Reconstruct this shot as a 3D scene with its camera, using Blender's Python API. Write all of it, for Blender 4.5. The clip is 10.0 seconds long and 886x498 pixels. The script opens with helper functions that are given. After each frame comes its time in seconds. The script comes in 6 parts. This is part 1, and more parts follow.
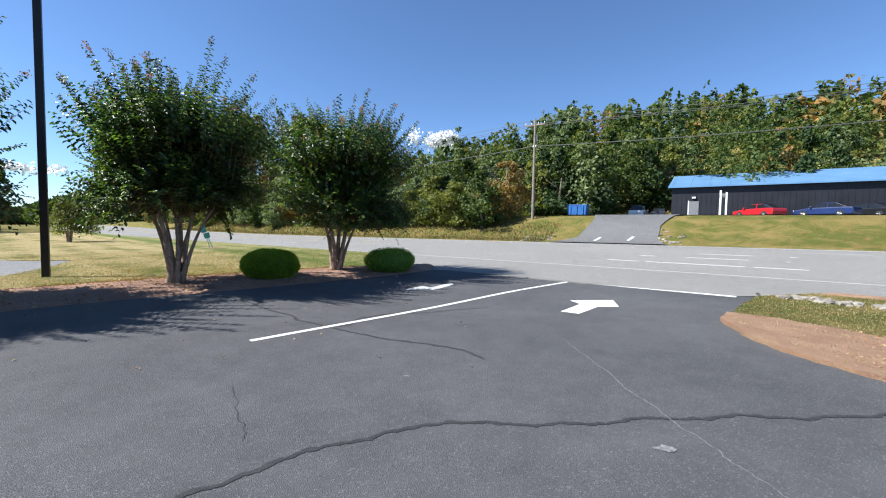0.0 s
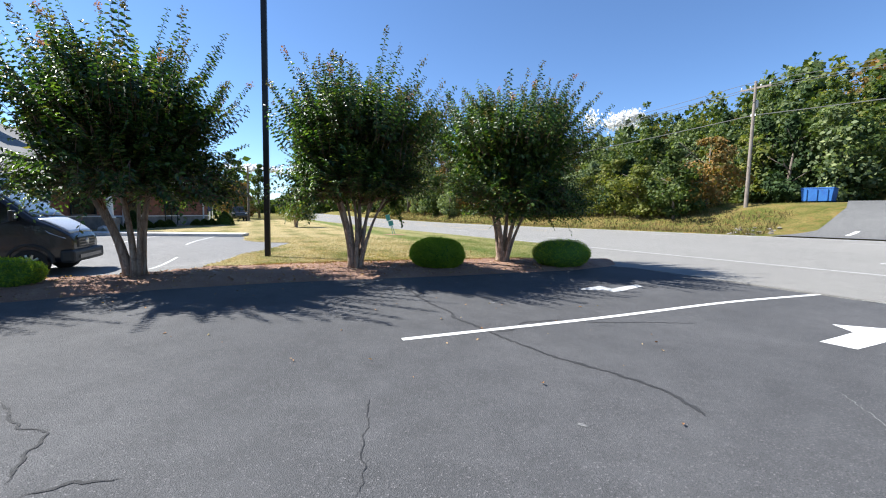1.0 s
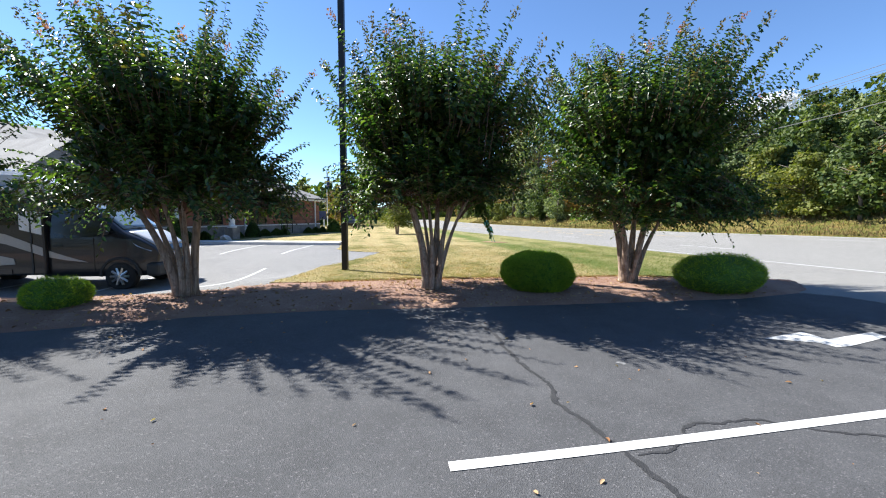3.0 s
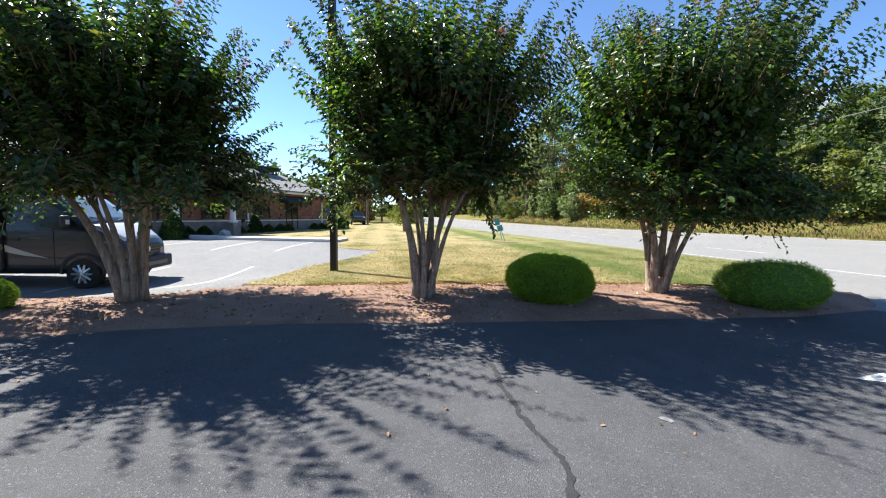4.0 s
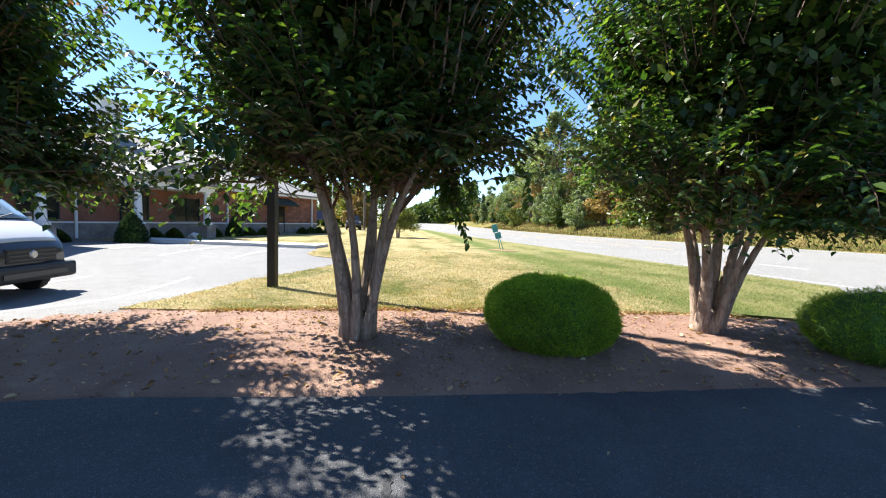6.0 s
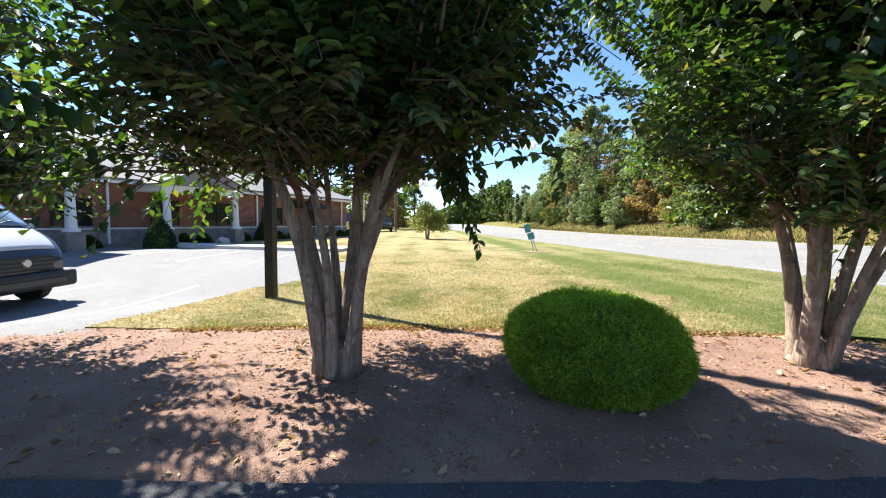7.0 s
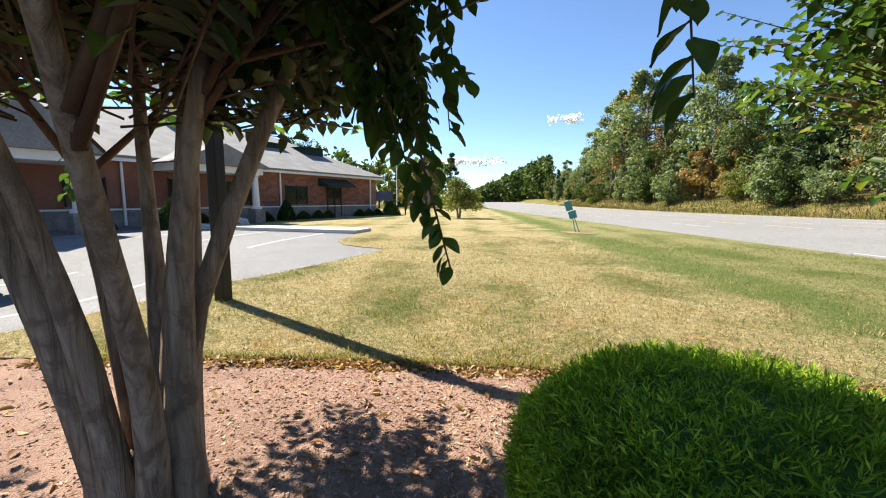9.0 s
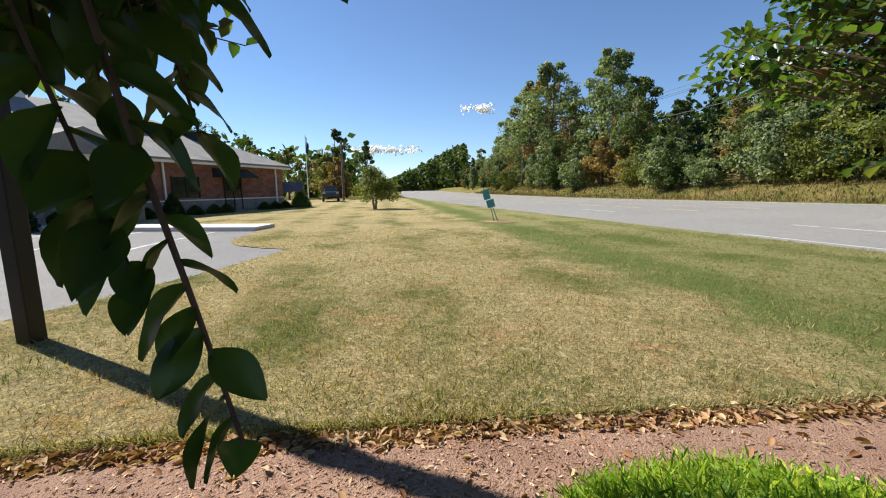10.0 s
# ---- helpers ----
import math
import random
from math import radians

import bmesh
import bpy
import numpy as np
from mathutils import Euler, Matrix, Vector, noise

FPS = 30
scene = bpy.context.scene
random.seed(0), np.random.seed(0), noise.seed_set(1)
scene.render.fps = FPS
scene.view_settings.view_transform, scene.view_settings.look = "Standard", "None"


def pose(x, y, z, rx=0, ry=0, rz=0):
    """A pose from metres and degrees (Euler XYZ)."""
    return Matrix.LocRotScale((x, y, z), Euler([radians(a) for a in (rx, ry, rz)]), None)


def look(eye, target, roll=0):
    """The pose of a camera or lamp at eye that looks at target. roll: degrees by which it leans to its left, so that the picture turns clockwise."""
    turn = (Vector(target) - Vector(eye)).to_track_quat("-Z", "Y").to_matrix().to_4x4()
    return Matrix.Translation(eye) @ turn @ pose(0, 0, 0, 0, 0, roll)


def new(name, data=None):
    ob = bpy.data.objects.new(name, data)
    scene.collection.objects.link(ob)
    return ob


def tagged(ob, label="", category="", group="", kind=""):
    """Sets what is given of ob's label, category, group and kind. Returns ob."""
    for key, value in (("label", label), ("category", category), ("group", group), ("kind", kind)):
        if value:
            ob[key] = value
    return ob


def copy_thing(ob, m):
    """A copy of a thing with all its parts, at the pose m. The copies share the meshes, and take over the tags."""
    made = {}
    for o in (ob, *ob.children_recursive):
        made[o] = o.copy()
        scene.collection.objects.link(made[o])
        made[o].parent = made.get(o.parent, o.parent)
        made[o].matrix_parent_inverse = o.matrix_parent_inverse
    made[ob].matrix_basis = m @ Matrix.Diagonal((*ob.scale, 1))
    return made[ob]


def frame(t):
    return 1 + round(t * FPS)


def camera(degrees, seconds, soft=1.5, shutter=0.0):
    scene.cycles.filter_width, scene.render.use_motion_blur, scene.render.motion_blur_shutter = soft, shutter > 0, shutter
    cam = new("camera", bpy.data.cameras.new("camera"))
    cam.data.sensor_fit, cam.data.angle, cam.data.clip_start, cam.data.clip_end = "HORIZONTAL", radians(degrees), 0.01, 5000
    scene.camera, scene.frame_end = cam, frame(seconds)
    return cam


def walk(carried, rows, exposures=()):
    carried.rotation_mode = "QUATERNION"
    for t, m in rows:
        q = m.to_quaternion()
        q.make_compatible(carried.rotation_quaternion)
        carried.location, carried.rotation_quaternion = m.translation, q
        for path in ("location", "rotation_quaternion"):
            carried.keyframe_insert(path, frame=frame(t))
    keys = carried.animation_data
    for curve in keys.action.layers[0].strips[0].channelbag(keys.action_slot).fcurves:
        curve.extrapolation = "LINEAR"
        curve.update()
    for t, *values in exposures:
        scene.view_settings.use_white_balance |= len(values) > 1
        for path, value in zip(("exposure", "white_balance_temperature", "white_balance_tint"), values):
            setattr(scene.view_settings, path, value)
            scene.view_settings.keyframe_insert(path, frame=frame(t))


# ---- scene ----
cam = camera(94.8, 10.0, soft=1.1)
METRES, EYE, TILT, LEAN, TURN = 11.628, 1.5, 0.0, 0.0, 0.0
ROWS = [
    (0.0, 0.0, 0.0, 0.0, 0.05, -3.0, -0.99),
    (0.5, -0.0017, 0.0449, 0.0018, 13.02, -3.28, -0.36),
    (1.0, -0.0141, 0.0923, -0.0009, 23.69, -4.96, -1.16),
    (1.5, -0.0273, 0.1405, 0.0026, 28.43, -5.59, -0.51),
    (2.0, -0.0447, 0.1873, 0.0015, 33.2, -5.16, -1.42),
    (2.5, -0.0655, 0.2351, 0.0046, 36.77, -4.36, -0.18),
    (4.0, -0.136, 0.3892, -0.0004, 40.27, -4.79, -0.86),
    (4.5, -0.1617, 0.4393, 0.0001, 40.4, -3.73, -1.02),
    (5.0, -0.1811, 0.4895, -0.002, 39.27, -3.79, -1.05),
    (6.5, -0.2506, 0.6287, -0.0077, 42.8, -3.83, -1.55),
    (7.0, -0.2734, 0.6731, -0.0071, 45.66, -3.86, -0.78),
    (7.5, -0.2958, 0.7142, -0.0091, 48.73, -4.8, -1.34),
    (8.0, -0.3208, 0.7544, -0.0076, 50.11, -5.01, -0.44),
    (8.5, -0.3426, 0.7923, -0.0093, 52.61, -6.23, -1.14),
    (9.0, -0.3743, 0.8242, -0.0091, 51.03, -6.95, -0.27),
    (9.5, -0.4014, 0.8607, -0.0083, 47.17, -7.22, 1.53),
    (10.0, -0.4296, 0.8875, -0.0057, 39.59, -8.51, 0.64),
]
walk(cam, [(t, pose(0, 0, EYE, TILT, LEAN, TURN) @ pose(METRES * x, METRES * y, METRES * z, 90 + pitch, roll, yaw)) for t, x, y, z, yaw, pitch, roll in ROWS],
     exposures=[(0.0, 1.06, 6050, 10), (1.0, 1.24, 6150, 10), (2.5, 1.34, 6150, 10), (4.5, 1.56, 6250, 10), (6.5, 1.74, 6300, 10), (8.0, 1.55, 6400, 10), (9.5, 1.15, 6750, 10), (10.0, 0.86, 6550, 10)])

# ---- light ----
SUN_BEARING, SUN_HEIGHT = 192.0, 47.3   # degrees from +x towards +y, degrees over the horizon
world = bpy.data.worlds.new("sky")
scene.world = world
world.use_nodes = True
wn = world.node_tree.nodes
sky = wn.new("ShaderNodeTexSky")
sky.sky_type, sky.sun_disc = "NISHITA", False
sky.sun_elevation, sky.sun_rotation = radians(SUN_HEIGHT), radians(90 - SUN_BEARING)
sky.air_density, sky.dust_density, sky.ozone_density = 1.0, 0.0, 6.0
sky.altitude = 1200
world.node_tree.links.new(sky.outputs[0], wn["Background"].inputs[0])
wn["Background"].inputs[1].default_value = 0.083
sun_data = bpy.data.lights.new("sun", "SUN")
sun_data.energy, sun_data.angle, sun_data.color = 5.0, radians(0.55), (1.0, 0.95, 0.86)
sun = new("sun", sun_data)
to_sun = Vector((math.cos(radians(SUN_BEARING)) * math.cos(radians(SUN_HEIGHT)), math.sin(radians(SUN_BEARING)) * math.cos(radians(SUN_HEIGHT)), math.sin(radians(SUN_HEIGHT))))
sun.matrix_world = look(to_sun * 60, (0, 0, 0))

# ---- materials ----
rng = np.random.default_rng(7)


def ramp(nt, fac, stops):
    r = nt.nodes.new("ShaderNodeValToRGB")
    while len(r.color_ramp.elements) < len(stops):
        r.color_ramp.elements.new(0.5)
    for e, (p, c) in zip(r.color_ramp.elements, stops):
        e.position, e.color = p, (*c, 1)
    nt.links.new(fac, r.inputs[0])
    return r.outputs[0]


def noise_of(nt, coord, scale, detail=4.0, rough=0.55, distort=0.0):
    n = nt.nodes.new("ShaderNodeTexNoise")
    n.inputs["Scale"].default_value, n.inputs["Detail"].default_value = scale, detail
    n.inputs["Roughness"].default_value, n.inputs["Distortion"].default_value = rough, distort
    nt.links.new(coord, n.inputs["Vector"])
    return n.outputs["Fac"]


def blend(nt, fac, a, b, mode="MIX"):
    m = nt.nodes.new("ShaderNodeMix")
    m.data_type, m.blend_type = "RGBA", mode
    for sock, v in ((m.inputs[0], fac), (m.inputs[6], a), (m.inputs[7], b)):
        if hasattr(v, "links"):
            nt.links.new(v, sock)
        else:
            sock.default_value = v if isinstance(v, float) else (*v, 1)
    return m.outputs[2]


def start(name):
    m = bpy.data.materials.new(name)
    m.use_nodes = True
    nt = m.node_tree
    b = nt.nodes["Principled BSDF"]
    c = nt.nodes.new("ShaderNodeTexCoord").outputs["Object"]
    return m, nt, b, c


def bumped(nt, b, height, strength, distance):
    k = nt.nodes.new("ShaderNodeBump")
    k.inputs["Strength"].default_value, k.inputs["Distance"].default_value = strength, distance
    nt.links.new(height, k.inputs["Height"])
    nt.links.new(k.outputs[0], b.inputs["Normal"])


def surface(name, c1, c2, scale=4.0, fine=60.0, rough=0.7, metal=0.0, bump=0.3, depth=0.01, c3=None, per_object=0.0, coat=0.0):
    """Two-scale mottled surface: broad stains between c1 and c2, fine grain, relief."""
    m, nt, b, c = start(name)
    broad, grain = noise_of(nt, c, scale, 5), noise_of(nt, c, fine, 3)
    col = ramp(nt, broad, [(0.32, c1), (0.68, c2)])
    g = ramp(nt, grain, [(0.3, (0.82, 0.82, 0.82)), (0.7, (1.15, 1.15, 1.15))])
    col = blend(nt, 1.0, col, g, "MULTIPLY")
    if c3:
        spot = ramp(nt, noise_of(nt, c, scale * 2.7, 6, 0.7), [(0.58, (0, 0, 0)), (0.72, (1, 1, 1))])
        col = blend(nt, spot, col, c3)
    if per_object:
        info = nt.nodes.new("ShaderNodeObjectInfo").outputs["Random"]
        col = blend(nt, 1.0, col, ramp(nt, info, [(0.0, (1 - per_object,) * 3), (1.0, (1 + per_object,) * 3)]), "MULTIPLY")
    nt.links.new(col, b.inputs["Base Color"])
    nt.links.new(ramp(nt, grain, [(0.2, (rough - 0.08,) * 3), (0.8, (min(1, rough + 0.08),) * 3)]), b.inputs["Roughness"])
    b.inputs["Metallic"].default_value, b.inputs["Coat Weight"].default_value = metal, coat
    if bump:
        bumped(nt, b, grain, bump, depth)
    return m


def leafy(name, stops, rough=0.45, glow=0.35, island=True, big=0.6, gloss=0.4):
    """Leaves: colour by leaf and by broad patch; light shines through."""
    m, nt, b, c = start(name)
    r = nt.nodes.new("ShaderNodeNewGeometry").outputs["Random Per Island"] if island else nt.nodes.new("ShaderNodeObjectInfo").outputs["Random"]
    col = ramp(nt, r, stops)
    col = blend(nt, 1.0, col, ramp(nt, noise_of(nt, c, big, 3), [(0.3, (0.72, 0.75, 0.7)), (0.7, (1.25, 1.2, 1.1))]), "MULTIPLY")
    nt.links.new(col, b.inputs["Base Color"])
    b.inputs["Roughness"].default_value = rough
    b.inputs["Specular IOR Level"].default_value = gloss
    t = nt.nodes.new("ShaderNodeBsdfTranslucent")
    nt.links.new(blend(nt, 1.0, col, (1.15, 1.25, 0.45), "MULTIPLY"), t.inputs[0])
    mix = nt.nodes.new("ShaderNodeMixShader")
    mix.inputs[0].default_value = glow
    nt.links.new(b.outputs[0], mix.inputs[1])
    nt.links.new(t.outputs[0], mix.inputs[2])
    nt.links.new(mix.outputs[0], nt.nodes["Material Output"].inputs[0])
    return m


def asphalt(name, dark, light, chip, chips=0.62, stain=0.35, depth=0.006):
    """Rolled asphalt: stones of several greys, broad patches, streaks of wear."""
    m, nt, b, c = start(name)
    broad = noise_of(nt, c, stain, 6, 0.6, 0.4)
    mid = noise_of(nt, c, 2.6, 5, 0.65)
    col = ramp(nt, broad, [(0.3, dark), (0.7, light)])
    col = blend(nt, 1.0, col, ramp(nt, mid, [(0.3, (0.84, 0.84, 0.84)), (0.7, (1.14, 1.14, 1.14))]), "MULTIPLY")
    v = nt.nodes.new("ShaderNodeTexVoronoi")
    v.inputs["Scale"].default_value = 110.0
    nt.links.new(c, v.inputs["Vector"])
    col = blend(nt, ramp(nt, v.outputs["Color"], [(chips, (0, 0, 0)), (chips + 0.22, (1, 1, 1))]), col, chip)
    col = blend(nt, ramp(nt, noise_of(nt, c, 190, 2), [(0.36, (1, 1, 1)), (0.5, (0, 0, 0))]), col, tuple(0.45 * k for k in dark))
    nt.links.new(col, b.inputs["Base Color"])
    b.inputs["Roughness"].default_value = 0.86
    b.inputs["Specular IOR Level"].default_value = 0.35
    pale = noise_of(nt, c, 14.0, 8, 0.85)   # worn spots where the stones show
    col = blend(nt, ramp(nt, pale, [(0.60, (0, 0, 0)), (0.74, (0.55, 0.55, 0.55))]), col, tuple(1.25 * k for k in chip))
    nt.links.new(col, b.inputs["Base Color"])
    bumped(nt, b, v.outputs["Distance"], 0.75, depth)
    return m


M_LOT = asphalt("dark_asphalt", (0.061, 0.062, 0.065), (0.101, 0.101, 0.104), (0.195, 0.185, 0.19), 0.74)
M_OLD_LOT = asphalt("pale_asphalt", (0.165, 0.162, 0.158), (0.225, 0.22, 0.213), (0.29, 0.285, 0.28), 0.6)
M_ROAD = asphalt("road_asphalt", (0.205, 0.197, 0.182), (0.262, 0.253, 0.234), (0.34, 0.33, 0.31), 0.6, 0.12)
M_PAINT = surface("road_paint", (0.72, 0.72, 0.70), (0.82, 0.82, 0.80), 3.0, 120, 0.6, c3=(0.42, 0.42, 0.42))
M_WORN = surface("worn_road_paint", (0.36, 0.36, 0.35), (0.6, 0.6, 0.58), 5.0, 90, 0.7, c3=(0.3, 0.3, 0.29))
M_YELLOW = surface("yellow_paint", (0.62, 0.40, 0.06), (0.70, 0.47, 0.09), 3.0, 120, 0.6)
M_SEAL = surface("crack_filler", (0.02, 0.02, 0.022), (0.034, 0.034, 0.036), 6, 130, 0.8, bump=1.0, c3=(0.05, 0.05, 0.052))
M_KERB = surface("concrete", (0.50, 0.48, 0.45), (0.64, 0.62, 0.58), 1.2, 70, 0.85)
M_CLAY = surface("red_clay", (0.25, 0.135, 0.08), (0.36, 0.215, 0.125), 1.6, 55, 0.95, bump=0.9, depth=0.03, c3=(0.33, 0.25, 0.14))


MOW, MOW_STEP = (0.66, 0.75), 2.05   # across the mower's bands, and their spacing


def grass_ground(name, greens, straws, clay, low=0.42, high=0.62, stripes=False):
    m, nt, b, c = start(name)
    patch = noise_of(nt, c, 0.42, 6, 0.62, 0.6)
    if stripes:   # bands left by the mower
        dot = nt.nodes.new("ShaderNodeVectorMath")
        dot.operation = "DOT_PRODUCT"
        nt.links.new(c, dot.inputs[0])
        dot.inputs[1].default_value = (*MOW, 0.0)
        across = dot.outputs["Value"]

        def calc(op, a, b_, c_=0.0):
            k = nt.nodes.new("ShaderNodeMath")
            k.operation = op
            for sock, v in zip(k.inputs, (a, b_, c_)):
                if hasattr(v, "links"):
                    nt.links.new(v, sock)
                else:
                    sock.default_value = v
            return k.outputs[0]
        wander = calc("MULTIPLY_ADD", noise_of(nt, c, 0.35, 3), 0.9, across)
        wave = calc("SINE", calc("MULTIPLY", wander, 2 * math.pi / MOW_STEP), 0.0)
        patch = calc("MULTIPLY_ADD", wave, 0.07, patch)
        patch = calc("MULTIPLY_ADD", noise_of(nt, c, 3.6, 7, 0.78), 0.55, calc("ADD", patch, -0.275))
    col = blend(nt, ramp(nt, patch, [(low, (0, 0, 0)), (high, (1, 1, 1))]), greens, straws)
    col = blend(nt, ramp(nt, noise_of(nt, c, 1.5, 8, 0.78), [(0.52, (0, 0, 0)), (0.66, (0.75, 0.75, 0.75))]), col, clay)
    col = blend(nt, 1.0, col, ramp(nt, noise_of(nt, c, 9, 5, 0.7), [(0.3, (0.62, 0.65, 0.57)), (0.7, (1.32, 1.28, 1.22))]), "MULTIPLY")
    col = blend(nt, 1.0, col, ramp(nt, noise_of(nt, c, 27, 4, 0.7), [(0.34, (0.62, 0.64, 0.58)), (0.66, (1.3, 1.27, 1.22))]), "MULTIPLY")
    if stripes:   # lush strip along the ditch, drier again towards the road
        mr = nt.nodes.new("ShaderNodeMapRange")
        mr.inputs["From Min"].default_value, mr.inputs["From Max"].default_value = 7.6, 10.2
        nt.links.new(calc("MULTIPLY_ADD", noise_of(nt, c, 0.8, 6, 0.72), 3.0, calc("ADD", across, -1.5)), mr.inputs["Value"])
        band = ramp(nt, mr.outputs[0], [(0.1, (0, 0, 0)), (0.42, (0.9, 0.9, 0.9)), (0.72, (0.75, 0.75, 0.75)), (1.0, (0.45, 0.45, 0.45))])
        col = blend(nt, band, col, (0.115, 0.165, 0.04))
    blades = noise_of(nt, c, 70, 4, 0.75)
    col = blend(nt, 1.0, col, ramp(nt, blades, [(0.34, (0.36, 0.38, 0.32)), (0.64, (1.38, 1.34, 1.28))]), "MULTIPLY")
    nt.links.new(col, b.inputs["Base Color"])
    b.inputs["Roughness"].default_value = 0.95
    b.inputs["Specular IOR Level"].default_value = 0.1
    bumped(nt, b, blades, 1.0, 0.04)
    return m


M_LAWN = grass_ground("mown_lawn", (0.155, 0.17, 0.058), (0.45, 0.375, 0.225), (0.45, 0.275, 0.155), 0.32, 0.53, True)
M_FIELD = grass_ground("rough_grass", (0.115, 0.13, 0.035), (0.25, 0.20, 0.085), (0.30, 0.17, 0.08))
M_TANBLADE = leafy("tan_grass_blade", [(0.0, (0.25, 0.17, 0.08)), (0.4, (0.42, 0.275, 0.15)), (1.0, (0.60, 0.47, 0.29))], 0.7, 0.3, big=0.8, gloss=0.1)
M_MIDBLADE = leafy("fresh_grass_blade", [(0.0, (0.085, 0.125, 0.028)), (0.5, (0.17, 0.20, 0.06)), (1.0, (0.36, 0.325, 0.17))], 0.7, 0.3, big=0.8, gloss=0.1)
M_BLADE = leafy("grass_blade", [(0.0, (0.085, 0.105, 0.03)), (0.25, (0.22, 0.20, 0.085)), (0.6, (0.42, 0.345, 0.205)), (1.0, (0.57, 0.465, 0.30))], 0.7, 0.3, big=0.42, gloss=0.1)
M_GREENBLADE = leafy("green_blade", [(0.0, (0.09, 0.14, 0.03)), (0.6, (0.16, 0.21, 0.055)), (1.0, (0.36, 0.33, 0.15))], 0.7, 0.3, big=0.6, gloss=0.1)
M_WEED = leafy("dry_weed", [(0.0, (0.055, 0.07, 0.022)), (0.4, (0.125, 0.095, 0.045)), (1.0, (0.25, 0.175, 0.10))], 0.8, 0.25, big=0.15, gloss=0.1)
M_MULCH = surface("bark_mulch", (0.24, 0.135, 0.095), (0.38, 0.235, 0.165), 1.1, 90, 0.95, bump=1.0, depth=0.025, c3=(0.43, 0.29, 0.205))
M_BARK_CHIP = leafy("bark_chip", [(0.0, (0.15, 0.08, 0.05)), (0.4, (0.29, 0.165, 0.11)), (0.85, (0.40, 0.255, 0.175)), (1.0, (0.60, 0.47, 0.35))], 0.9, 0.0, gloss=0.1)
def bark(name, pale, mid, dark):
    """Smooth peeling bark: upright streaks, flaked patches."""
    m, nt, b, c = start(name)
    mp = nt.nodes.new("ShaderNodeMapping")
    mp.inputs["Scale"].default_value = (26, 26, 2.6)
    nt.links.new(c, mp.inputs["Vector"])
    streak = noise_of(nt, mp.outputs[0], 1.0, 5, 0.65, 0.8)
    col = ramp(nt, streak, [(0.30, dark), (0.46, mid), (0.68, pale)])
    flake = ramp(nt, noise_of(nt, c, 5.5, 6, 0.7, 0.5), [(0.50, (0, 0, 0)), (0.60, (0.8, 0.8, 0.8))])
    col = blend(nt, flake, col, tuple(0.62 * k for k in mid))
    nt.links.new(col, b.inputs["Base Color"])
    b.inputs["Roughness"].default_value = 0.8
    b.inputs["Specular IOR Level"].default_value = 0.25
    bumped(nt, b, streak, 0.9, 0.025)
    return m


M_STEM = bark("smooth_tan_bark", (0.50, 0.40, 0.31), (0.33, 0.24, 0.175), (0.15, 0.095, 0.068))
M_TWIG = surface("brown_twig", (0.10, 0.055, 0.035), (0.17, 0.10, 0.06), 6, 40, 0.8)
M_MYRTLE = leafy("myrtle_leaf", [(0.0, (0.018, 0.047, 0.013)), (0.5, (0.038, 0.086, 0.021)), (0.93, (0.135, 0.205, 0.046)), (1.0, (0.21, 0.175, 0.045))], 0.38, 0.46, big=1.4, gloss=0.6)
M_FLOWER = leafy("pink_flower", [(0.0, (0.42, 0.16, 0.19)), (0.5, (0.55, 0.28, 0.32)), (1.0, (0.30, 0.18, 0.10))], 0.8, 0.3, gloss=0.1)
M_SEED = leafy("brown_seed_head", [(0.0, (0.12, 0.11, 0.04)), (1.0, (0.24, 0.18, 0.075))], 0.8, 0.2, gloss=0.1)
M_SHRUB = leafy("juniper_green", [(0.0, (0.10, 0.21, 0.03)), (0.55, (0.27, 0.42, 0.055)), (1.0, (0.56, 0.60, 0.085))], 0.6, 0.5, big=5.0, gloss=0.2)
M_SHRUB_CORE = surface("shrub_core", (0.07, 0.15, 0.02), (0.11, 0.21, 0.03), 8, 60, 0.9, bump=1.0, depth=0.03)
M_TRUNK = surface("grey_brown_bark", (0.11, 0.085, 0.065), (0.20, 0.165, 0.135), 2, 14, 0.9, bump=0.8, depth=0.03)
WOOD_GREENS = [
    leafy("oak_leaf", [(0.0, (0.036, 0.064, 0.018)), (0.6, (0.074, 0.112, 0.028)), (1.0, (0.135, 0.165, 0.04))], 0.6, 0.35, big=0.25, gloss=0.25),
    leafy("autumn_leaf", [(0.0, (0.135, 0.13, 0.045)), (0.5, (0.25, 0.18, 0.065)), (1.0, (0.40, 0.21, 0.075))], 0.6, 0.35, big=0.25, gloss=0.25),
    leafy("pale_leaf", [(0.0, (0.10, 0.13, 0.065)), (0.6, (0.18, 0.23, 0.11)), (1.0, (0.29, 0.325, 0.155))], 0.6, 0.35, big=0.25, gloss=0.25),
    leafy("yellow_green_leaf", [(0.0, (0.095, 0.118, 0.026)), (0.6, (0.175, 0.20, 0.045)), (1.0, (0.27, 0.25, 0.065))], 0.6, 0.38, big=0.25, gloss=0.25),
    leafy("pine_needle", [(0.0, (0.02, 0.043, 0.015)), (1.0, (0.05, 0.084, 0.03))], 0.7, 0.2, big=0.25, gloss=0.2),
]
M_BLACK = surface("black_paint", (0.010, 0.009, 0.009), (0.02, 0.018, 0.017), 2, 60, 0.45, metal=0.3, bump=0.1)

# ---- the plan: u runs along the road, s across it, away from the first eye ----
RU, RS = Vector((0.824, -0.566)), Vector((0.566, 0.824))


